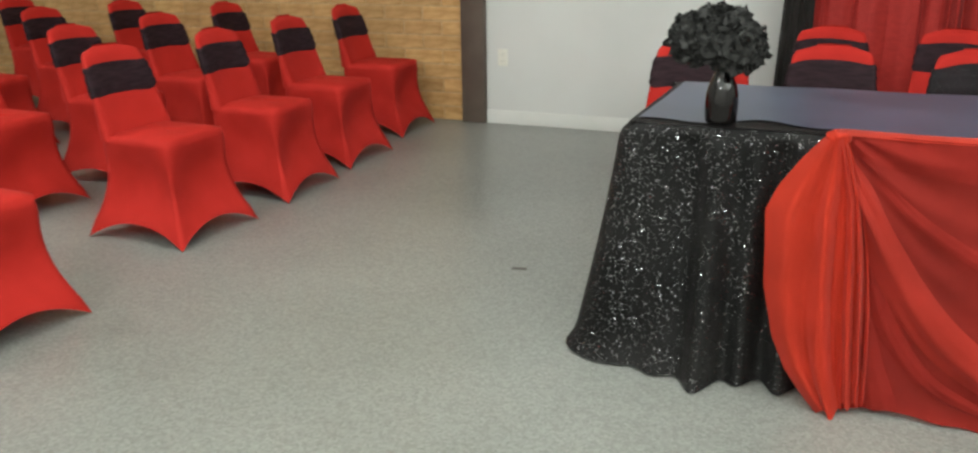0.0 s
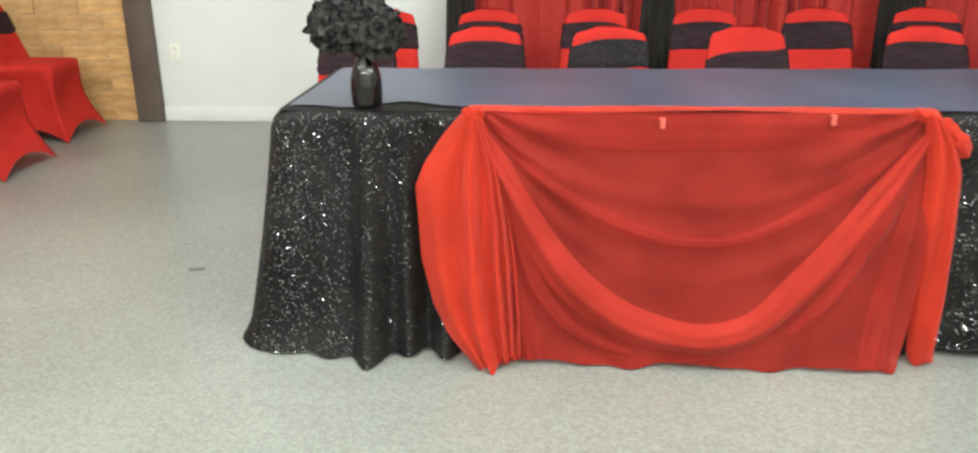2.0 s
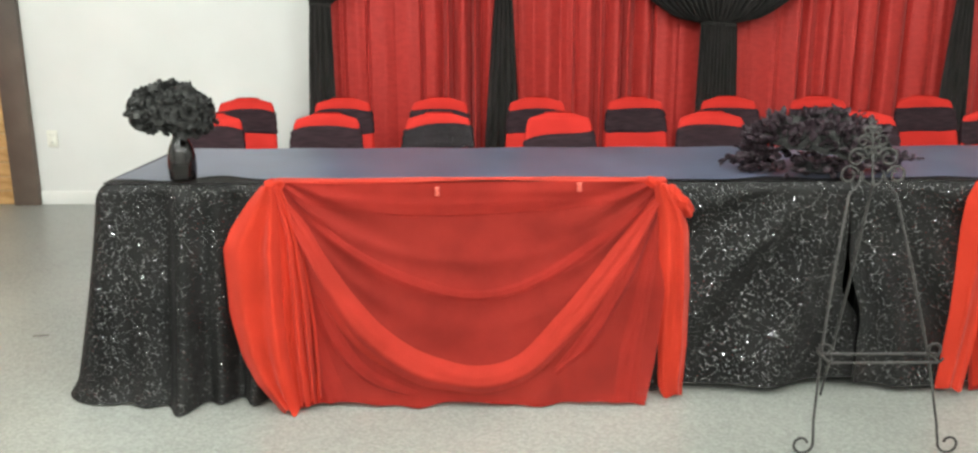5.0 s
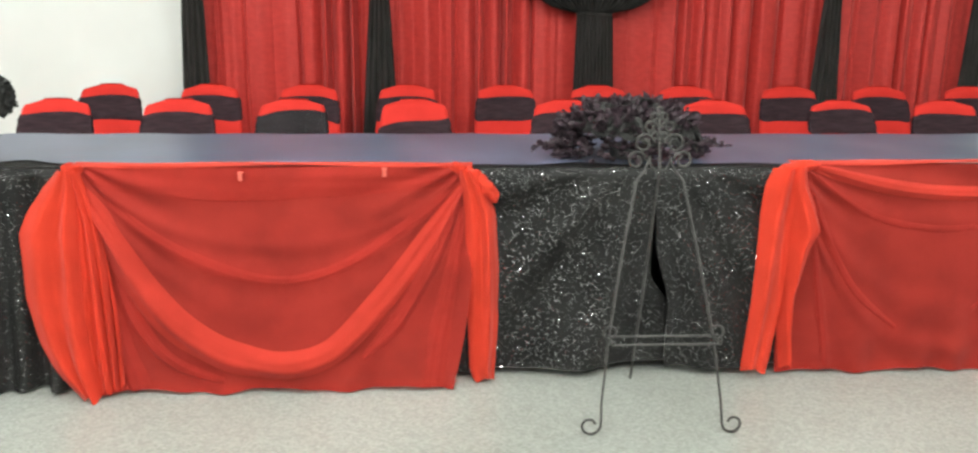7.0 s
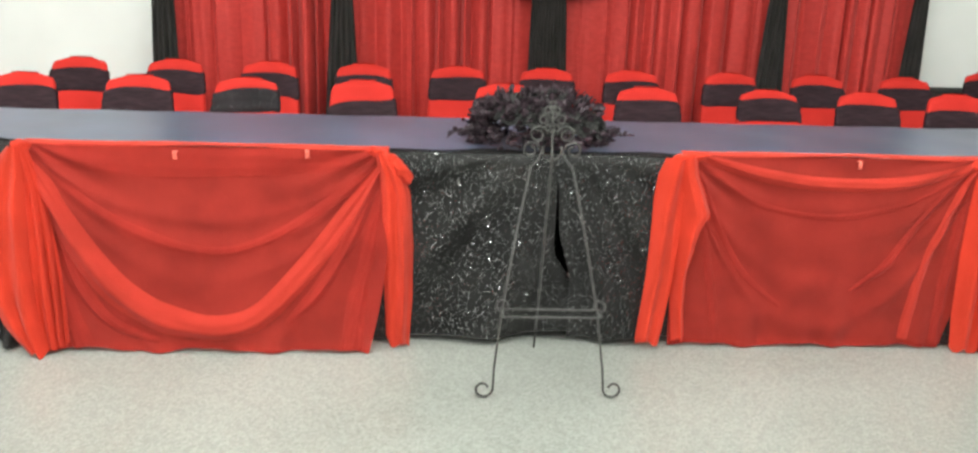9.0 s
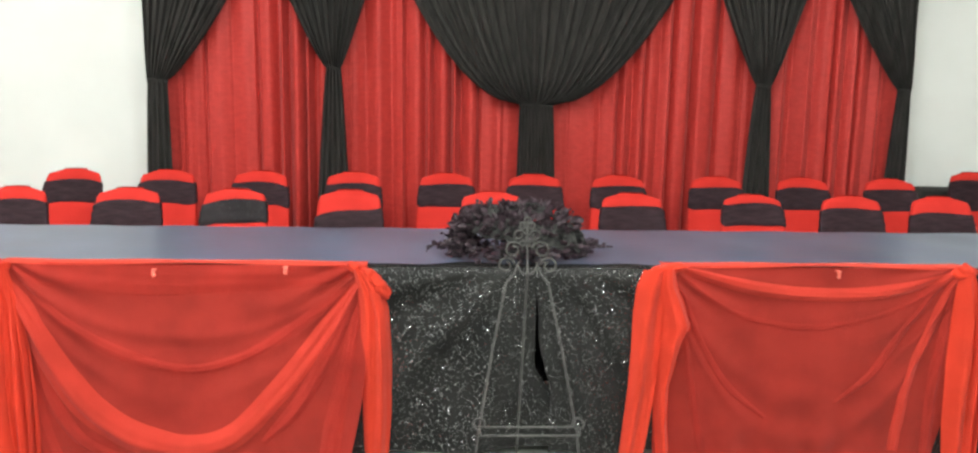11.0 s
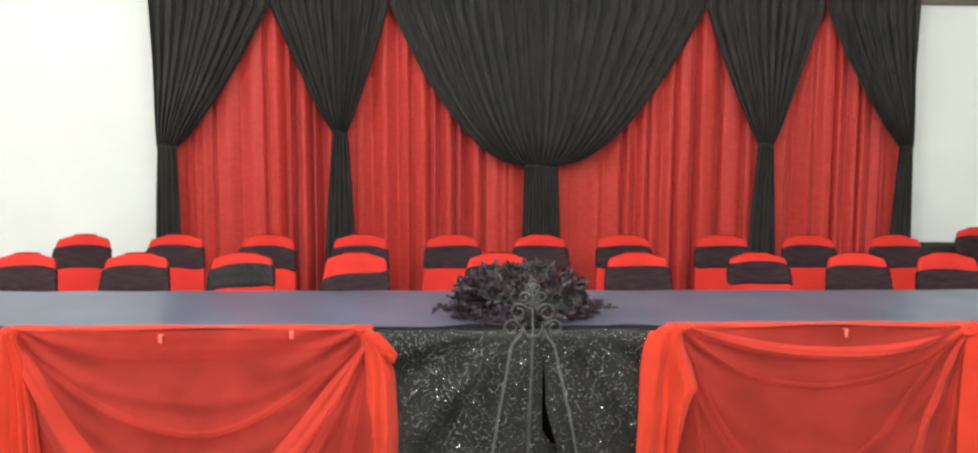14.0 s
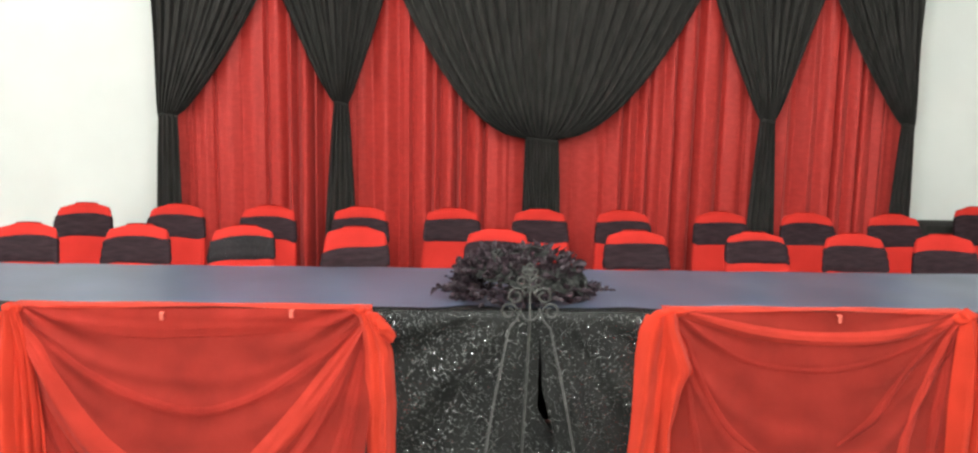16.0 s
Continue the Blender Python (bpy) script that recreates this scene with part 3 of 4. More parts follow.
s1, face1 = swag(0.585, 1.905, 0.762, 0.115, [(0.27, 0.03, 0.006), (0.37, 0.04, 0.008), (0.49, 0.04, 0.006), (0.66, 0.06, 0.018), (0.8, 0.04, 0.006)], 1)
for line, bulge, mat in (
        ([(0.608, 0.716, 0.023), (0.678, 0.577, 0.074), (0.772, 0.396, 0.106), (0.912, 0.234, 0.111), (1.087, 0.132, 0.102), (1.251, 0.100, 0.093), (1.426, 0.142, 0.088), (1.601, 0.322, 0.083), (1.741, 0.507, 0.069), (1.847, 0.658, 0.037), (1.893, 0.720, 0.014)], 0.22, M_SHEER3),
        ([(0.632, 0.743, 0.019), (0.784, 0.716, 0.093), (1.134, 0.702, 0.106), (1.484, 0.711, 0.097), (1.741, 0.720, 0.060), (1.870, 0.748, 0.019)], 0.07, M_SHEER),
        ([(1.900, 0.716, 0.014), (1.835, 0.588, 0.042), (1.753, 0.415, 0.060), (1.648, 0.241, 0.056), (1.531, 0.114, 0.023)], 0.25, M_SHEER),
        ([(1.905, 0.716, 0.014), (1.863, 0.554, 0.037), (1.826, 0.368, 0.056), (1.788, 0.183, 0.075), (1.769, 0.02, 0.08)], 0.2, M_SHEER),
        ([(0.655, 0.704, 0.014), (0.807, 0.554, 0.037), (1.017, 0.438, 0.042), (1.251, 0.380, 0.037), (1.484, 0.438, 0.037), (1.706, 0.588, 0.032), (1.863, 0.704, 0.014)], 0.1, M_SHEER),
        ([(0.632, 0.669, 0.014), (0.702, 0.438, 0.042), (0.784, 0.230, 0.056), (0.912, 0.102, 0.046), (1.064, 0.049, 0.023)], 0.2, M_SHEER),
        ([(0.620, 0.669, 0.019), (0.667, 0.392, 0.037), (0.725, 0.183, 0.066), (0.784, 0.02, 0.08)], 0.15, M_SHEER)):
    fold(s1, face1, line, bulge, mat)
tail(s1, [(0.745, 0.575, 0.62), (0.6, 0.6, 0.67), (0.45, 0.6, 0.7), (0.3, 0.6, 0.72), (0.15, 0.62, 0.73), (0.03, 0.64, 0.735)], 3.6, 7, -0.045, -0.15)
tail(s1, [(0.758, 0.555, 0.605), (0.70, 0.505, 0.625), (0.62, 0.45, 0.64), (0.55, 0.422, 0.645), (0.46, 0.43, 0.65), (0.34, 0.438, 0.655), (0.2, 0.475, 0.665), (0.11, 0.52, 0.67), (0.05, 0.57, 0.675), (0.008, 0.61, 0.68)], 1.6, 5, -0.06, -0.18)
tail(s1, [(0.755, 1.855, 1.9), (0.68, 1.87, 1.955), (0.6, 1.88, 1.985), (0.4, 1.885, 1.997), (0.2, 1.89, 1.995), (0.05, 1.895, 1.985), (0.012, 1.905, 1.985)], 1.3, 6, -0.05, -0.07)
knot(s1, 0.588, -0.035, 0.748, 0.035, 0.03, 0.026, 2)
knot(s1, 1.915, -0.045, 0.712, 0.062, 0.034, 0.034, 4, 0.75)
knot(s1, 1.95, -0.055, 0.69, 0.058, 0.03, 0.028, 5, 0.9)
knot(s1, 1.868, -0.03, 0.752, 0.04, 0.03, 0.02, 6, 0.3)

s2, face2 = swag(3.0, 4.17, 0.768, 0.02, [(0.2, 0.03, 0.006), (0.33, 0.05, 0.007), (0.5, 0.05, 0.007), (0.68, 0.05, 0.01)], 11)
for line, bulge, mat in (
        ([(3.058, 0.762, 0.014), (3.165, 0.732, 0.041), (3.345, 0.690, 0.053), (3.549, 0.666, 0.050), (3.764, 0.666, 0.050), (3.944, 0.690, 0.048), (4.064, 0.726, 0.034), (4.142, 0.756, 0.012)], 0.25, M_SHEER3),
        ([(4.133, 0.744, 0.010), (4.040, 0.654, 0.026), (3.944, 0.522, 0.036), (3.836, 0.355, 0.036), (3.705, 0.235, 0.017)], 0.22, M_SHEER),
        ([(4.136, 0.738, 0.010), (4.076, 0.618, 0.026), (4.016, 0.451, 0.038), (3.968, 0.259, 0.043), (3.944, 0.043, 0.043)], 0.22, M_SHEER3),
        ([(4.138, 0.726, 0.010), (4.112, 0.570, 0.031), (4.082, 0.288, 0.048), (4.076, 0.031, 0.048)], 0.22, M_SHEER),
        ([(3.064, 0.732, 0.010), (3.106, 0.618, 0.017), (3.165, 0.474, 0.026), (3.273, 0.307, 0.029), (3.429, 0.175, 0.017)], 0.18, M_SHEER),
        ([(3.094, 0.726, 0.010), (3.285, 0.594, 0.022), (3.525, 0.540, 0.022), (3.764, 0.558, 0.022), (3.956, 0.630, 0.017), (4.076, 0.714, 0.010)], 0.1, M_SHEER),
        ([(3.070, 0.714, 0.010), (3.106, 0.474, 0.024), (3.153, 0.235, 0.036), (3.189, 0.031, 0.036)], 0.18, M_SHEER)):
    fold(s2, face2, line, bulge, mat)
tail(s2, [(0.765, 2.965, 3.05), (0.70, 2.955, 3.06), (0.62, 2.96, 3.1), (0.54, 2.965, 3.135), (0.48, 2.97, 3.1), (0.3, 2.985, 3.05), (0.16, 2.995, 3.05), (0.04, 3.01, 3.06)], 1.4, 15, -0.05, -0.06)
tail(s2, [(0.76, 2.93, 3.02), (0.70, 2.905, 3.02), (0.6, 2.895, 3.005), (0.45, 2.892, 2.995), (0.3, 2.885, 2.985), (0.15, 2.87, 2.965), (0.05, 2.86, 2.95), (0.035, 2.86, 2.948)], 0.9, 17, -0.06, -0.085)
tail(s2, [(0.75, 4.14, 4.2), (0.6, 4.13, 4.26), (0.4, 4.12, 4.28), (0.15, 4.12, 4.27), (0.01, 4.13, 4.26)], 2.5, 16, -0.04, -0.07)
knot(s2, 3.03, -0.03, 0.756, 0.07, 0.028, 0.022, 12, -0.15)
knot(s2, 4.165, -0.035, 0.75, 0.045, 0.032, 0.035, 13)

for x, z in ((1.135, 0.722), (1.61, 0.735), (3.672, 0.735)):
    c = thing("cloth_clip", "small clear plastic clip holding the chiffon edge", "clip", pose(x, -0.052, z), "cloth clips")
    part("jaw", box(-0.007, 0.007, -0.003, 0.006, -0.006, 0.018, 0.003), M_CLIP, c)
    part("spring_bar", box(-0.009, 0.009, -0.002, 0.03, 0.0185, 0.023, 0.002), M_CLIP, c)

# ---- backdrop ----
BY = 2.95


def drape(x0, x1, t0, t1, z_tie, b0, b1, power0, power1, folds, seed, zt=2.66):
    """A black panel drawn in at a tie and falling straight below it."""
    rng = random.Random(seed)
    ph = [rng.random() * 6.28 for _ in range(6)]
    t = thing("black_drape", "black drape gathered to a tie before red curtain", "drape", pose(0, 0, 0), "backdrop drapes")

    def upper(u, v):
        z = zt + (z_tie - zt) * v
        q = (z - z_tie) / (2.31 - z_tie)
        a = t0 + (x0 - t0) * (q ** power0 if q < 1 else 1)
        b2 = t1 + (x1 - t1) * (q ** power1 if q < 1 else 1)
        x = a + (b2 - a) * u
        wide = min(1, (b2 - a) / 0.6)
        y = BY - 0.05 - 0.05 * smooth(0.5, 1, v)
        y += (0.008 + 0.011 * wide) * (math.sin(u * folds * 6.28 + ph[0] + 1.5 * math.sin(u * 9 + ph[1])) + 0.4 * math.sin(u * folds * 2.3 * 6.28 + ph[2]))
        y -= 0.05 * math.sin(math.pi * u) * smooth(0.2, 0.8, v) * (1 - 0.8 * smooth(0.86, 1, v))
        return Vector((x, y, z))
    part("gathered_panel", sheet(upper, 200, 46), M_BLACKD, t)

    def lower(u, v):
        z = z_tie * (1 - v) + 0.01 * v
        k = v ** 0.8
        a, b2 = t0 + (b0 - t0) * k * 1.6, t1 + (b1 - t1) * k * 1.6
        x = a + (b2 - a) * u
        y = BY - 0.1 - 0.02 * math.sin(math.pi * u) + 0.012 * math.sin(u * folds * 0.5 * 6.28 + ph[3] + 0.5 * v)
        return Vector((x, y, z))
    part("tail", sheet(lower, 90, 16), M_BLACKD, t)
    cx, rx = (t0 + t1) / 2, (t1 - t0) / 2 + 0.001

    def tie(u, v):
        a = u * 6.2832
        return Vector((cx + rx * math.cos(a), BY - 0.1 + (0.02 + 0.004 * math.sin(9 * a)) * math.sin(a), z_tie - 0.014 + 0.022 * v + 0.006 * math.sin(2 * a)))
    part("tie", sheet(tie, 32, 4, None, True), M_BLACKD, t, "black fabric tie")
    return t


drape(0.15, 0.948, 0.187, 0.325, 1.36, 0.15, 0.335, 1.0, 0.8, 9, 1)
drape(0.955, 1.754, 1.373, 1.472, 1.46, 1.31, 1.52, 0.85, 0.9, 10, 2)
drape(1.762, 3.925, 2.681, 2.913, 1.235, 2.668, 2.943, 0.53, 0.55, 22, 3)
drape(3.935, 4.765, 4.311, 4.418, 1.39, 4.26, 4.462, 0.9, 0.9, 10, 4)
drape(4.775, 5.42, 5.305, 5.405, 1.38, 5.265, 5.43, 0.85, 1.0, 9, 5)


def curtain(x0, x1, seed):
    rng = random.Random(seed)
    ph = [rng.random() * 6.28 for _ in range(6)]
    w = x1 - x0
    t = thing("red_curtain", "red sequin curtain hanging in deep vertical pleats", "curtain", pose(0, 0, 0), "backdrop curtains")

    def fn(u, v):
        x = x0 + w * u
        g = 0.55 + 0.45 * math.sin(x * 4.3 + ph[4]) + 0.3 * math.sin(x * 9.7 + ph[5])
        p = x * 50 + ph[0] + 3.4 * math.sin(x * 6.1 + ph[1]) + 0.5 * v * math.sin(x * 3 + ph[2])
        pleat = (0.5 + 0.5 * math.sin(p)) ** 0.55 * 2 - 1.2
        y = BY + 0.05 - 0.044 * g * pleat * (0.75 + 0.25 * v) + 0.003 * math.sin(x * 97 + ph[2] + 2.2 * math.sin(x * 13) - 0.8 * v)
        y += 0.022 * math.sin(x * 7 + ph[3] + 0.6 * v) * v
        return Vector((x + 0.014 * math.sin(x * 36 + ph[5]), y, 2.64 - 2.625 * v))
    part("panel", sheet(fn, int(w * 210), 24), M_REDCURT, t)


curtain(0.21, 1.45, 1)
curtain(1.4, 2.85, 2)
curtain(2.78, 4.4, 3)
curtain(4.33, 5.4, 4)
frame_pipe = thing("backdrop_stand", "metal pipe stand carrying the backdrop", "stand", pose(0, 0, 0))
part("crossbar", tube([(0.14, BY + 0.02, 2.67), (5.46, BY + 0.02, 2.67)], 0.02), M_IRON, frame_pipe)
for x in (0.2, 5.4):
    part("upright", tube([(x, BY + 0.12, 0.0), (x, BY + 0.12, 2.69)], 0.02), M_IRON, frame_pipe)

# ---- flowers ----


def petal_cup(bm, r, h, curl, turn, tilt, width):
    def fn(u, v):
        a = (u - 0.5) * width * (0.55 + 0.45 * math.sin(math.pi * (0.2 + 0.75 * v)))
        rad = r * (0.25 + 0.75 * v ** 0.6) + curl * v ** 4
        ruffle = 0.06 * r * math.sin(u * 14 + turn * 3) * v ** 3
        p = Vector((math.cos(a + turn) * rad, math.sin(a + turn) * rad, h * v - curl * 0.8 * v ** 5 + ruffle))
        return p
    sheet(fn, 5, 4, bm)


def rose_mesh():
    bm = bmesh.new()
    for ring, (n, r, h, curl) in enumerate(((3, 0.012, 0.032, 0.001), (4, 0.02, 0.034, 0.005), (5, 0.03, 0.03, 0.01), (6, 0.038, 0.022, 0.012))):
        for k in range(n):
            petal_cup(bm, r, h, curl, k * 6.283 / n + ring * 0.7, 0, 6.283 / n * 1.45)
    me = bpy.data.meshes.new("rose")
    bm.to_mesh(me)
    bm.free()
    me.polygons.foreach_set("use_smooth", [True] * len(me.polygons))
    me.materials.append(M_PETAL)
    return me


def petal_mesh():
    """One crumpled loose petal."""
    bm = bmesh.new()
    sheet(lambda u, v: Vector(((u - 0.5) * 0.044 * (0.5 + 0.5 * math.sin(math.pi * (0.15 + 0.7 * v))), (v - 0.5) * 0.04, 0.009 * math.sin(7 * u + 3 * v) + 0.007 * math.sin(9 * v - 4 * u))), 5, 5, bm)
    me = bpy.data.meshes.new("petal")
    bm.to_mesh(me)
    bm.free()
    me.polygons.foreach_set("use_smooth", [True] * len(me.polygons))
    me.materials.append(M_PETAL)
    return me


def leaf_mesh(length, width):
    bm = bmesh.new()

    def fn(u, v):
        w = width * math.sin(math.pi * v ** 0.8) ** 0.8
        return Vector(((u - 0.5) * w, length * v, 0.25 * length * v * (1 - v) * 1.2 - 0.3 * w * (1 - (2 * u - 1) ** 2) + 0.004 * math.sin(9 * v + 4 * u)))
    sheet(fn, 4, 6, bm)
    me = bpy.data.meshes.new("leaf")
    bm.to_mesh(me)
    bm.free()
    me.polygons.foreach_set("use_smooth", [True] * len(me.polygons))
    me.materials.append(M_LEAF)
    return me


ROSE, LEAF = rose_mesh(), [leaf_mesh(0.04, 0.028), leaf_mesh(0.033, 0.026), leaf_mesh(0.046, 0.028)]


def child(name, me, parent, m):
    ob = new(name, me)
    ob.parent = parent
    ob.matrix_basis = m
    return ob


def facing(p, d, roll, scale=1.0):
    return Matrix.Translation(p) @ Vector(d).to_track_quat("Z", "Y").to_matrix().to_4x4() @ Matrix.Rotation(roll, 4, "Z") @ Matrix.Diagonal((scale, scale, scale, 1))


rng = random.Random(17)
vase = thing("flower_vase", "glossy black bottle vase on the table corner", "vase", pose(0.262, 0.045, H + 0.008))
PROFILE = [(0.0, 0.0), (0.040, 0.0), (0.0445, 0.004), (0.046, 0.02), (0.0475, 0.05), (0.046, 0.08), (0.040, 0.108), (0.031, 0.128), (0.026, 0.142), (0.025, 0.155), (0.028, 0.163), (0.024, 0.164), (0.021, 0.155), (0.021, 0.1)]
part("body", sheet(lambda u, v: Vector((PROFILE[round(v * 13)][0] * math.cos(u * 6.2832), PROFILE[round(v * 13)][0] * math.sin(u * 6.2832), PROFILE[round(v * 13)][1])), 40, 13, None, True), M_GLASS, vase)
bouquet = thing("rose_bouquet", "round bouquet of black fabric roses in the vase", "flowers", pose(0.243, 0.055, H + 0.132))
for k in range(7):
    a = k * 0.9
    part("stem", tube([(0.017 + 0.01 * math.cos(a), -0.01 + 0.01 * math.sin(a), -0.05), (0.017 + 0.012 * math.cos(a), -0.01 + 0.012 * math.sin(a), 0.03), (0.06 * math.cos(a), 0.06 * math.sin(a), 0.1)], 0.003), M_LEAF, bouquet)
for k in range(100):
    z = 1 - 2 * (k + 0.5) / 100 * 0.79
    a = k * 2.39996
    r = math.sqrt(max(0, 1 - z * z))
    d = Vector((r * math.cos(a), r * math.sin(a), z))
    lump = 1 + 0.09 * math.sin(5 * d.x + 4 * d.y + 1) + rng.uniform(-0.16, 0.14)
    p = Vector((d.x * 0.106 * lump, d.y * 0.096 * lump, 0.105 + d.z * 0.072 * lump - 0.012 * d.x))
    child("rose", ROSE, bouquet, facing(p, d + Vector((rng.uniform(-.5, .5), rng.uniform(-.5, .5), rng.uniform(-.4, .5))), rng.random() * 6, rng.uniform(0.5, 0.8)))
RUFFLE = petal_mesh()
for k in range(170):
    z = 1 - 2 * (k + 0.5) / 170 * 0.82
    a = k * 2.39996 + 0.7
    r = math.sqrt(max(0, 1 - z * z))
    d = Vector((r * math.cos(a), r * math.sin(a), z))
    lump = 1.02 + 0.1 * math.sin(5 * d.x + 4 * d.y + 1) + rng.uniform(-0.08, 0.2)
    p = Vector((d.x * 0.108 * lump, d.y * 0.098 * lump, 0.105 + d.z * 0.078 * lump - 0.016 * d.x))
    child("petal", RUFFLE, bouquet, facing(p, d + Vector((rng.uniform(-.9, .9), rng.uniform(-.9, .9), rng.uniform(-.9, .9))), rng.random() * 6, rng.uniform(0.7, 1.2)))

centre = thing("flower_arrangement", "low spreading arrangement of black roses and dark leaves", "flowers", pose(2.482, 0.16, H + 0.01))
centre.scale = (1.08, 1.0, 0.98)
part("base", tube([(0, 0, 0.0), (0, 0, 0.04)], 0.07, 20), M_DARK, centre)
for k in range(26):
    a, e = k * 2.39996, 0.25 + 1.2 * ((k * 0.618) % 1)
    d = Vector((math.cos(a) * math.cos(e), math.sin(a) * math.cos(e), math.sin(e)))
    p = Vector((d.x * 0.2, d.y * 0.13, 0.03 + d.z * 0.15))
    child("rose", ROSE, centre, facing(p, d + Vector((0, -0.3, 0.2)), rng.random() * 6, rng.uniform(0.9, 1.25)))
for k in range(460):
    a, e = rng.random() * 6.283, math.asin(rng.random() ** 0.9)
    d = Vector((math.cos(a) * math.cos(e), math.sin(a) * math.cos(e), math.sin(e)))
    s = rng.uniform(0.7, 1.02)
    fat = math.sqrt(max(0.05, 1 - d.z ** 3)) / max(0.3, math.cos(e))
    p = Vector((d.x * 0.232 * s * fat - 0.015, d.y * 0.155 * s * fat, 0.012 + d.z ** 0.7 * 0.19 * s))
    way = d + Vector((rng.uniform(-.7, .7), rng.uniform(-.7, .7), rng.uniform(-.5, .6)))
    m = Matrix.Translation(p) @ way.to_track_quat("Y", "Z").to_matrix().to_4x4() @ Matrix.Rotation(rng.uniform(-1.5, 1.5), 4, "Y")
    child("leaf", LEAF[k % 3], centre, m)
for k in range(120):
    a = rng.random() * 6.283
    s = rng.uniform(0.75, 1.05)
    p = Vector((math.cos(a) * 0.235 * s, math.sin(a) * 0.16 * s, rng.uniform(0.006, 0.06)))
    way = Vector((math.cos(a) + rng.uniform(-.8, .8), math.sin(a) + rng.uniform(-.8, .8), rng.uniform(-0.15, 0.7)))
    m = Matrix.Translation(p) @ way.to_track_quat("Y", "Z").to_matrix().to_4x4() @ Matrix.Rotation(rng.uniform(-1.3, 1.3), 4, "Y")
    child("leaf", LEAF[k % 3], centre, m)
for side, reach in ((-1, 0.345), (1, 0.335), (-1, 0.3), (1, 0.29)):
    y = rng.uniform(-0.08, 0.04)
    pts = [Vector((side * (0.15 + (reach - 0.17) * q), y * q, 0.06 + 0.012 * math.sin(q * 3) - 0.02 * q)) for q in (0, 0.33, 0.66, 1)]
    part("sprig", tube(pts, 0.003, 6), M_LEAF, centre)
    for k in range(20):
        q = k / 19
        p = pts[0].lerp(pts[3], q)
        way = Vector((side * rng.uniform(0.2, 1), rng.uniform(-1, 1), rng.uniform(-0.6, 1)))
        m = Matrix.Translation(p) @ way.to_track_quat("Y", "Z").to_matrix().to_4x4() @ Matrix.Rotation(rng.uniform(-1.5, 1.5), 4, "Y") @ Matrix.Diagonal((0.75, 0.75, 0.75, 1))
        child("leaf", LEAF[k % 2], centre, m)

# ---- easel ----
easel = thing("floor_easel", "wrought iron scroll easel standing before the table", "easel", pose(0, 0, 0))


def spiral(cx, cy, cz, r0, r1, a0, turns, n=26):
    """A scroll in the x-z plane."""
    return [(cx + (r0 + (r1 - r0) * k / n) * math.cos(a0 + turns * 6.283 * k / n), cy, cz + (r0 + (r1 - r0) * k / n) * math.sin(a0 + turns * 6.283 * k / n)) for k in range(n + 1)]


def along(x, z):
    """Depth of the leaning front of the easel at a height."""
    return -0.505 + 0.24 * z


for sx in (-1, 1):
    foot, knee, neck = 2.475 + sx * 0.19, 2.475 + sx * 0.163, 2.472 + sx * 0.072
    pts = [(foot + sx * 0.0, along(0, 0.02), 0.03), (foot - sx * 0.003, along(0, 0.1), 0.1), (knee, along(0, 0.3), 0.3), (2.473 + sx * 0.118, along(0, 0.55), 0.55), (neck, along(0, 0.77), 0.77), (2.472 + sx * 0.045, along(0, 0.8), 0.8), (2.472 + sx * 0.03, along(0, 0.84), 0.84)]
    part("front_leg", tube(pts, 0.0040), M_IRON, easel)
    part("foot_scroll", tube([(p[0], p[1], p[2]) for p in spiral(foot + sx * 0.033, along(0, 0.03), 0.035, 0.033, 0.016, math.pi if sx > 0 else 0, 0.95 * sx)], 0.0042), M_IRON, easel)
    part("shelf_scroll", tube(spiral(knee + sx * 0.0 - sx * 0.03 + (0.03 * sx), along(0, 0.3) - 0.03, 0.325, 0.024, 0.012, -math.pi / 2, 1.1 * sx), 0.0040), M_IRON, easel)
    part("shelf_arm", tube([(knee, along(0, 0.3), 0.3), (knee, along(0, 0.3) - 0.07, 0.3), (knee, along(0, 0.3) - 0.085, 0.318)], 0.0040), M_IRON, easel)
    part("scroll", tube(spiral(2.472 + sx * 0.073, along(0, 0.83), 0.828, 0.03, 0.012, math.pi if sx > 0 else 0, -1.25 * sx), 0.0040), M_IRON, easel)
    part("scroll", tube(spiral(2.472 + sx * 0.048, along(0, 0.88), 0.879, 0.032, 0.012, math.pi if sx > 0 else 0, -1.3 * sx), 0.0040), M_IRON, easel)
    for dx, dz, r in ((0.028, 0.927, 0.021), (0.014, 0.9, 0.014), (0.014, 0.958, 0.014)):
        part("scroll", tube(spiral(2.472 + sx * dx, along(0, dz), dz, r, 0.006, math.pi if sx > 0 else 0, -1.2 * sx), 0.0040), M_IRON, easel)
part("scroll", tube(spiral(2.472, along(0, 0.82), 0.828, 0.031, 0.031, math.pi, 0.5), 0.0040), M_IRON, easel)
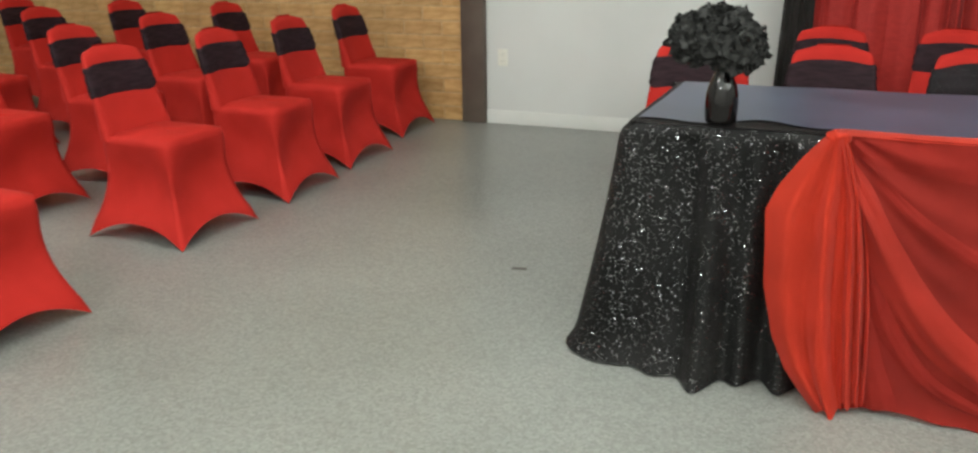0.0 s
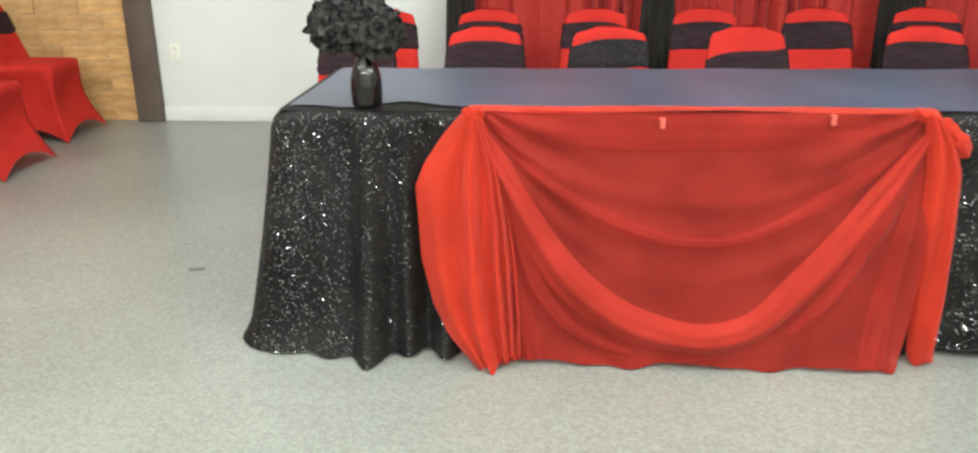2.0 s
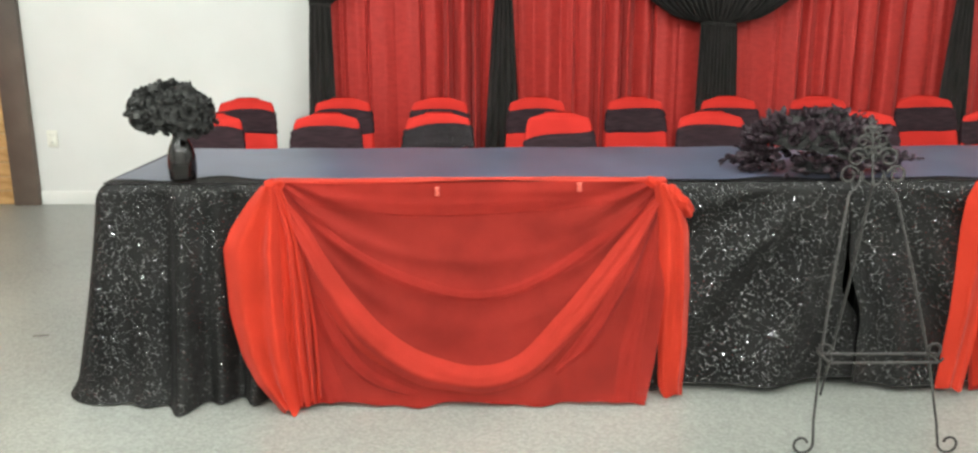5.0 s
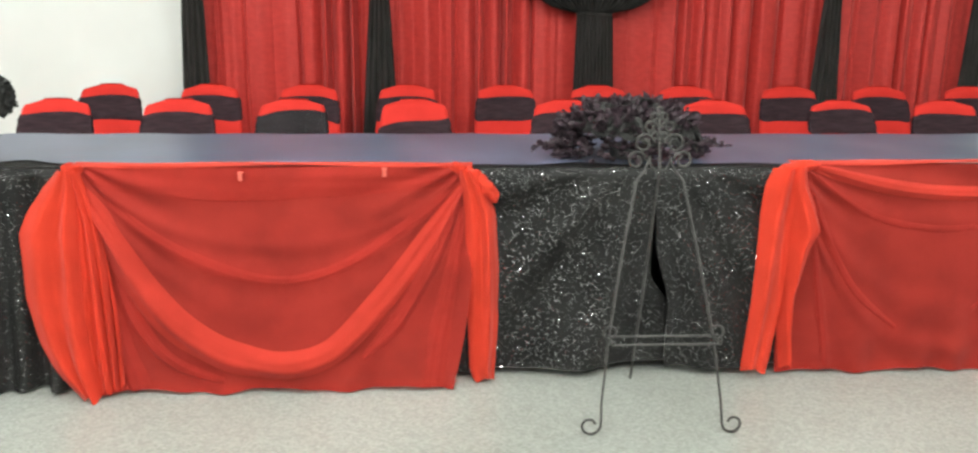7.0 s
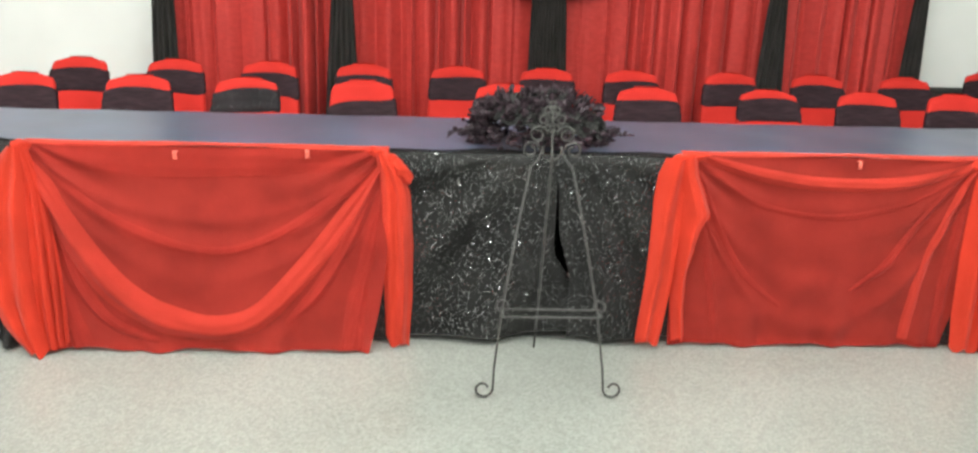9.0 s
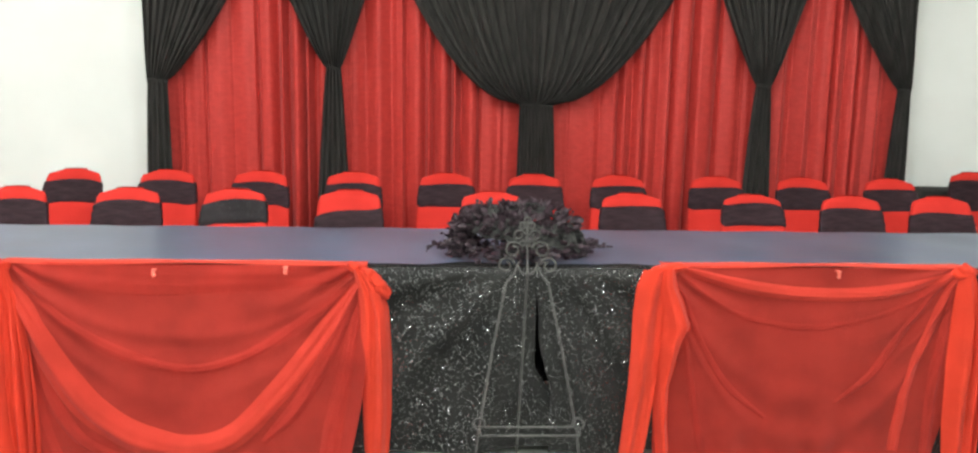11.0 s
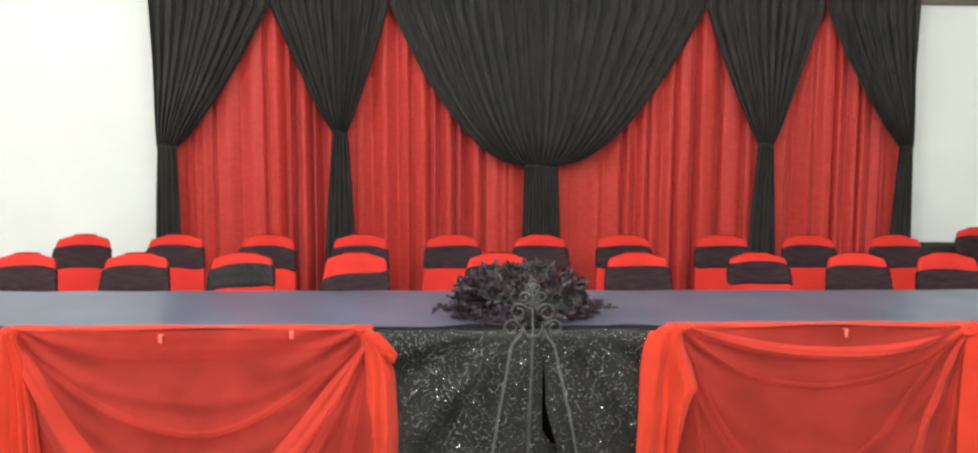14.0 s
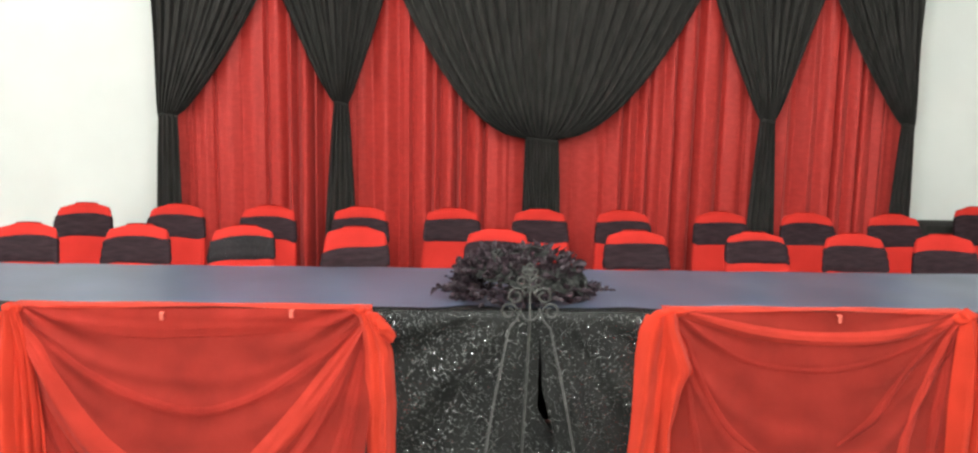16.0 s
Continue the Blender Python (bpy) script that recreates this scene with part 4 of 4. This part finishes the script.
part("scroll", tube(spiral(2.472, along(0, 0.98), 0.979, 0.009, 0.009, 0, 1.0), 0.0040), M_IRON, easel)
part("spine", tube([(2.472, along(0, 0.8), 0.797), (2.472, along(0, 0.97), 0.97)], 0.0040), M_IRON, easel)
part("shelf_bar", tube([(2.475 - 0.163, along(0, 0.3), 0.3), (2.475 + 0.163, along(0, 0.3), 0.3)], 0.0040), M_IRON, easel)
part("shelf_bar", tube([(2.475 - 0.163, along(0, 0.3) - 0.07, 0.3), (2.475 + 0.163, along(0, 0.3) - 0.07, 0.3)], 0.0040), M_IRON, easel)
part("rear_leg", tube([(2.472, along(0, 0.8), 0.8), (2.47, -0.2, 0.4), (2.468, -0.075, 0.003)], 0.0042), M_IRON, easel)

scrap = tagged(link("paper_scrap", box(-0.03, 0.03, -0.012, 0.012, 0.0005, 0.003, 0.001), M_SCRAP), "small grey scrap lying on the floor", "scrap")
scrap.matrix_basis = pose(-0.566, 0.556, 0, 0, 0, 12)

# ---- brick pieces ----
BL, BH, J = 0.295, 0.09, 0.011
protos = []
for k in range(4):
    bm = box(0, BL, -0.012, 0.01, 0, BH, 0.004)
    r = random.Random(k)
    for v in bm.verts:
        v.co += Vector((0, r.uniform(-0.002, 0.002), 0))
    me = bpy.data.meshes.new("brick")
    bm.to_mesh(me)
    bm.free()
    me.materials.append(M_BRICK)
    protos.append(me)
rng = random.Random(5)
rest = bmesh.new()
course = 0
while course * (BH + J) + BH < CEIL:
    z = course * (BH + J) + 0.004
    x = -2.008 - (BL + J) * (1 if course % 2 else 1.5)
    while x > X0:
        if z < 1.75:
            child("brick", protos[rng.randrange(4)], brick_wall, pose(x, Y1 + rng.uniform(0, 0.004), z))
        else:
            box(x, x + BL, Y1 - 0.01, Y1 + 0.02, z, z + BH, bm=rest)
        x -= BL + J
    if course % 2 == 0:
        box(-2.008 - (BL + J) * 0.5, -2.008 - J * 0.5, Y1 - 0.01, Y1 + 0.02, z, z + BH, bm=rest)
    course += 1
up = part("upper_bricks", rest, M_BRICK, brick_wall, smooth=False)
tagged(up, kind="stuff")
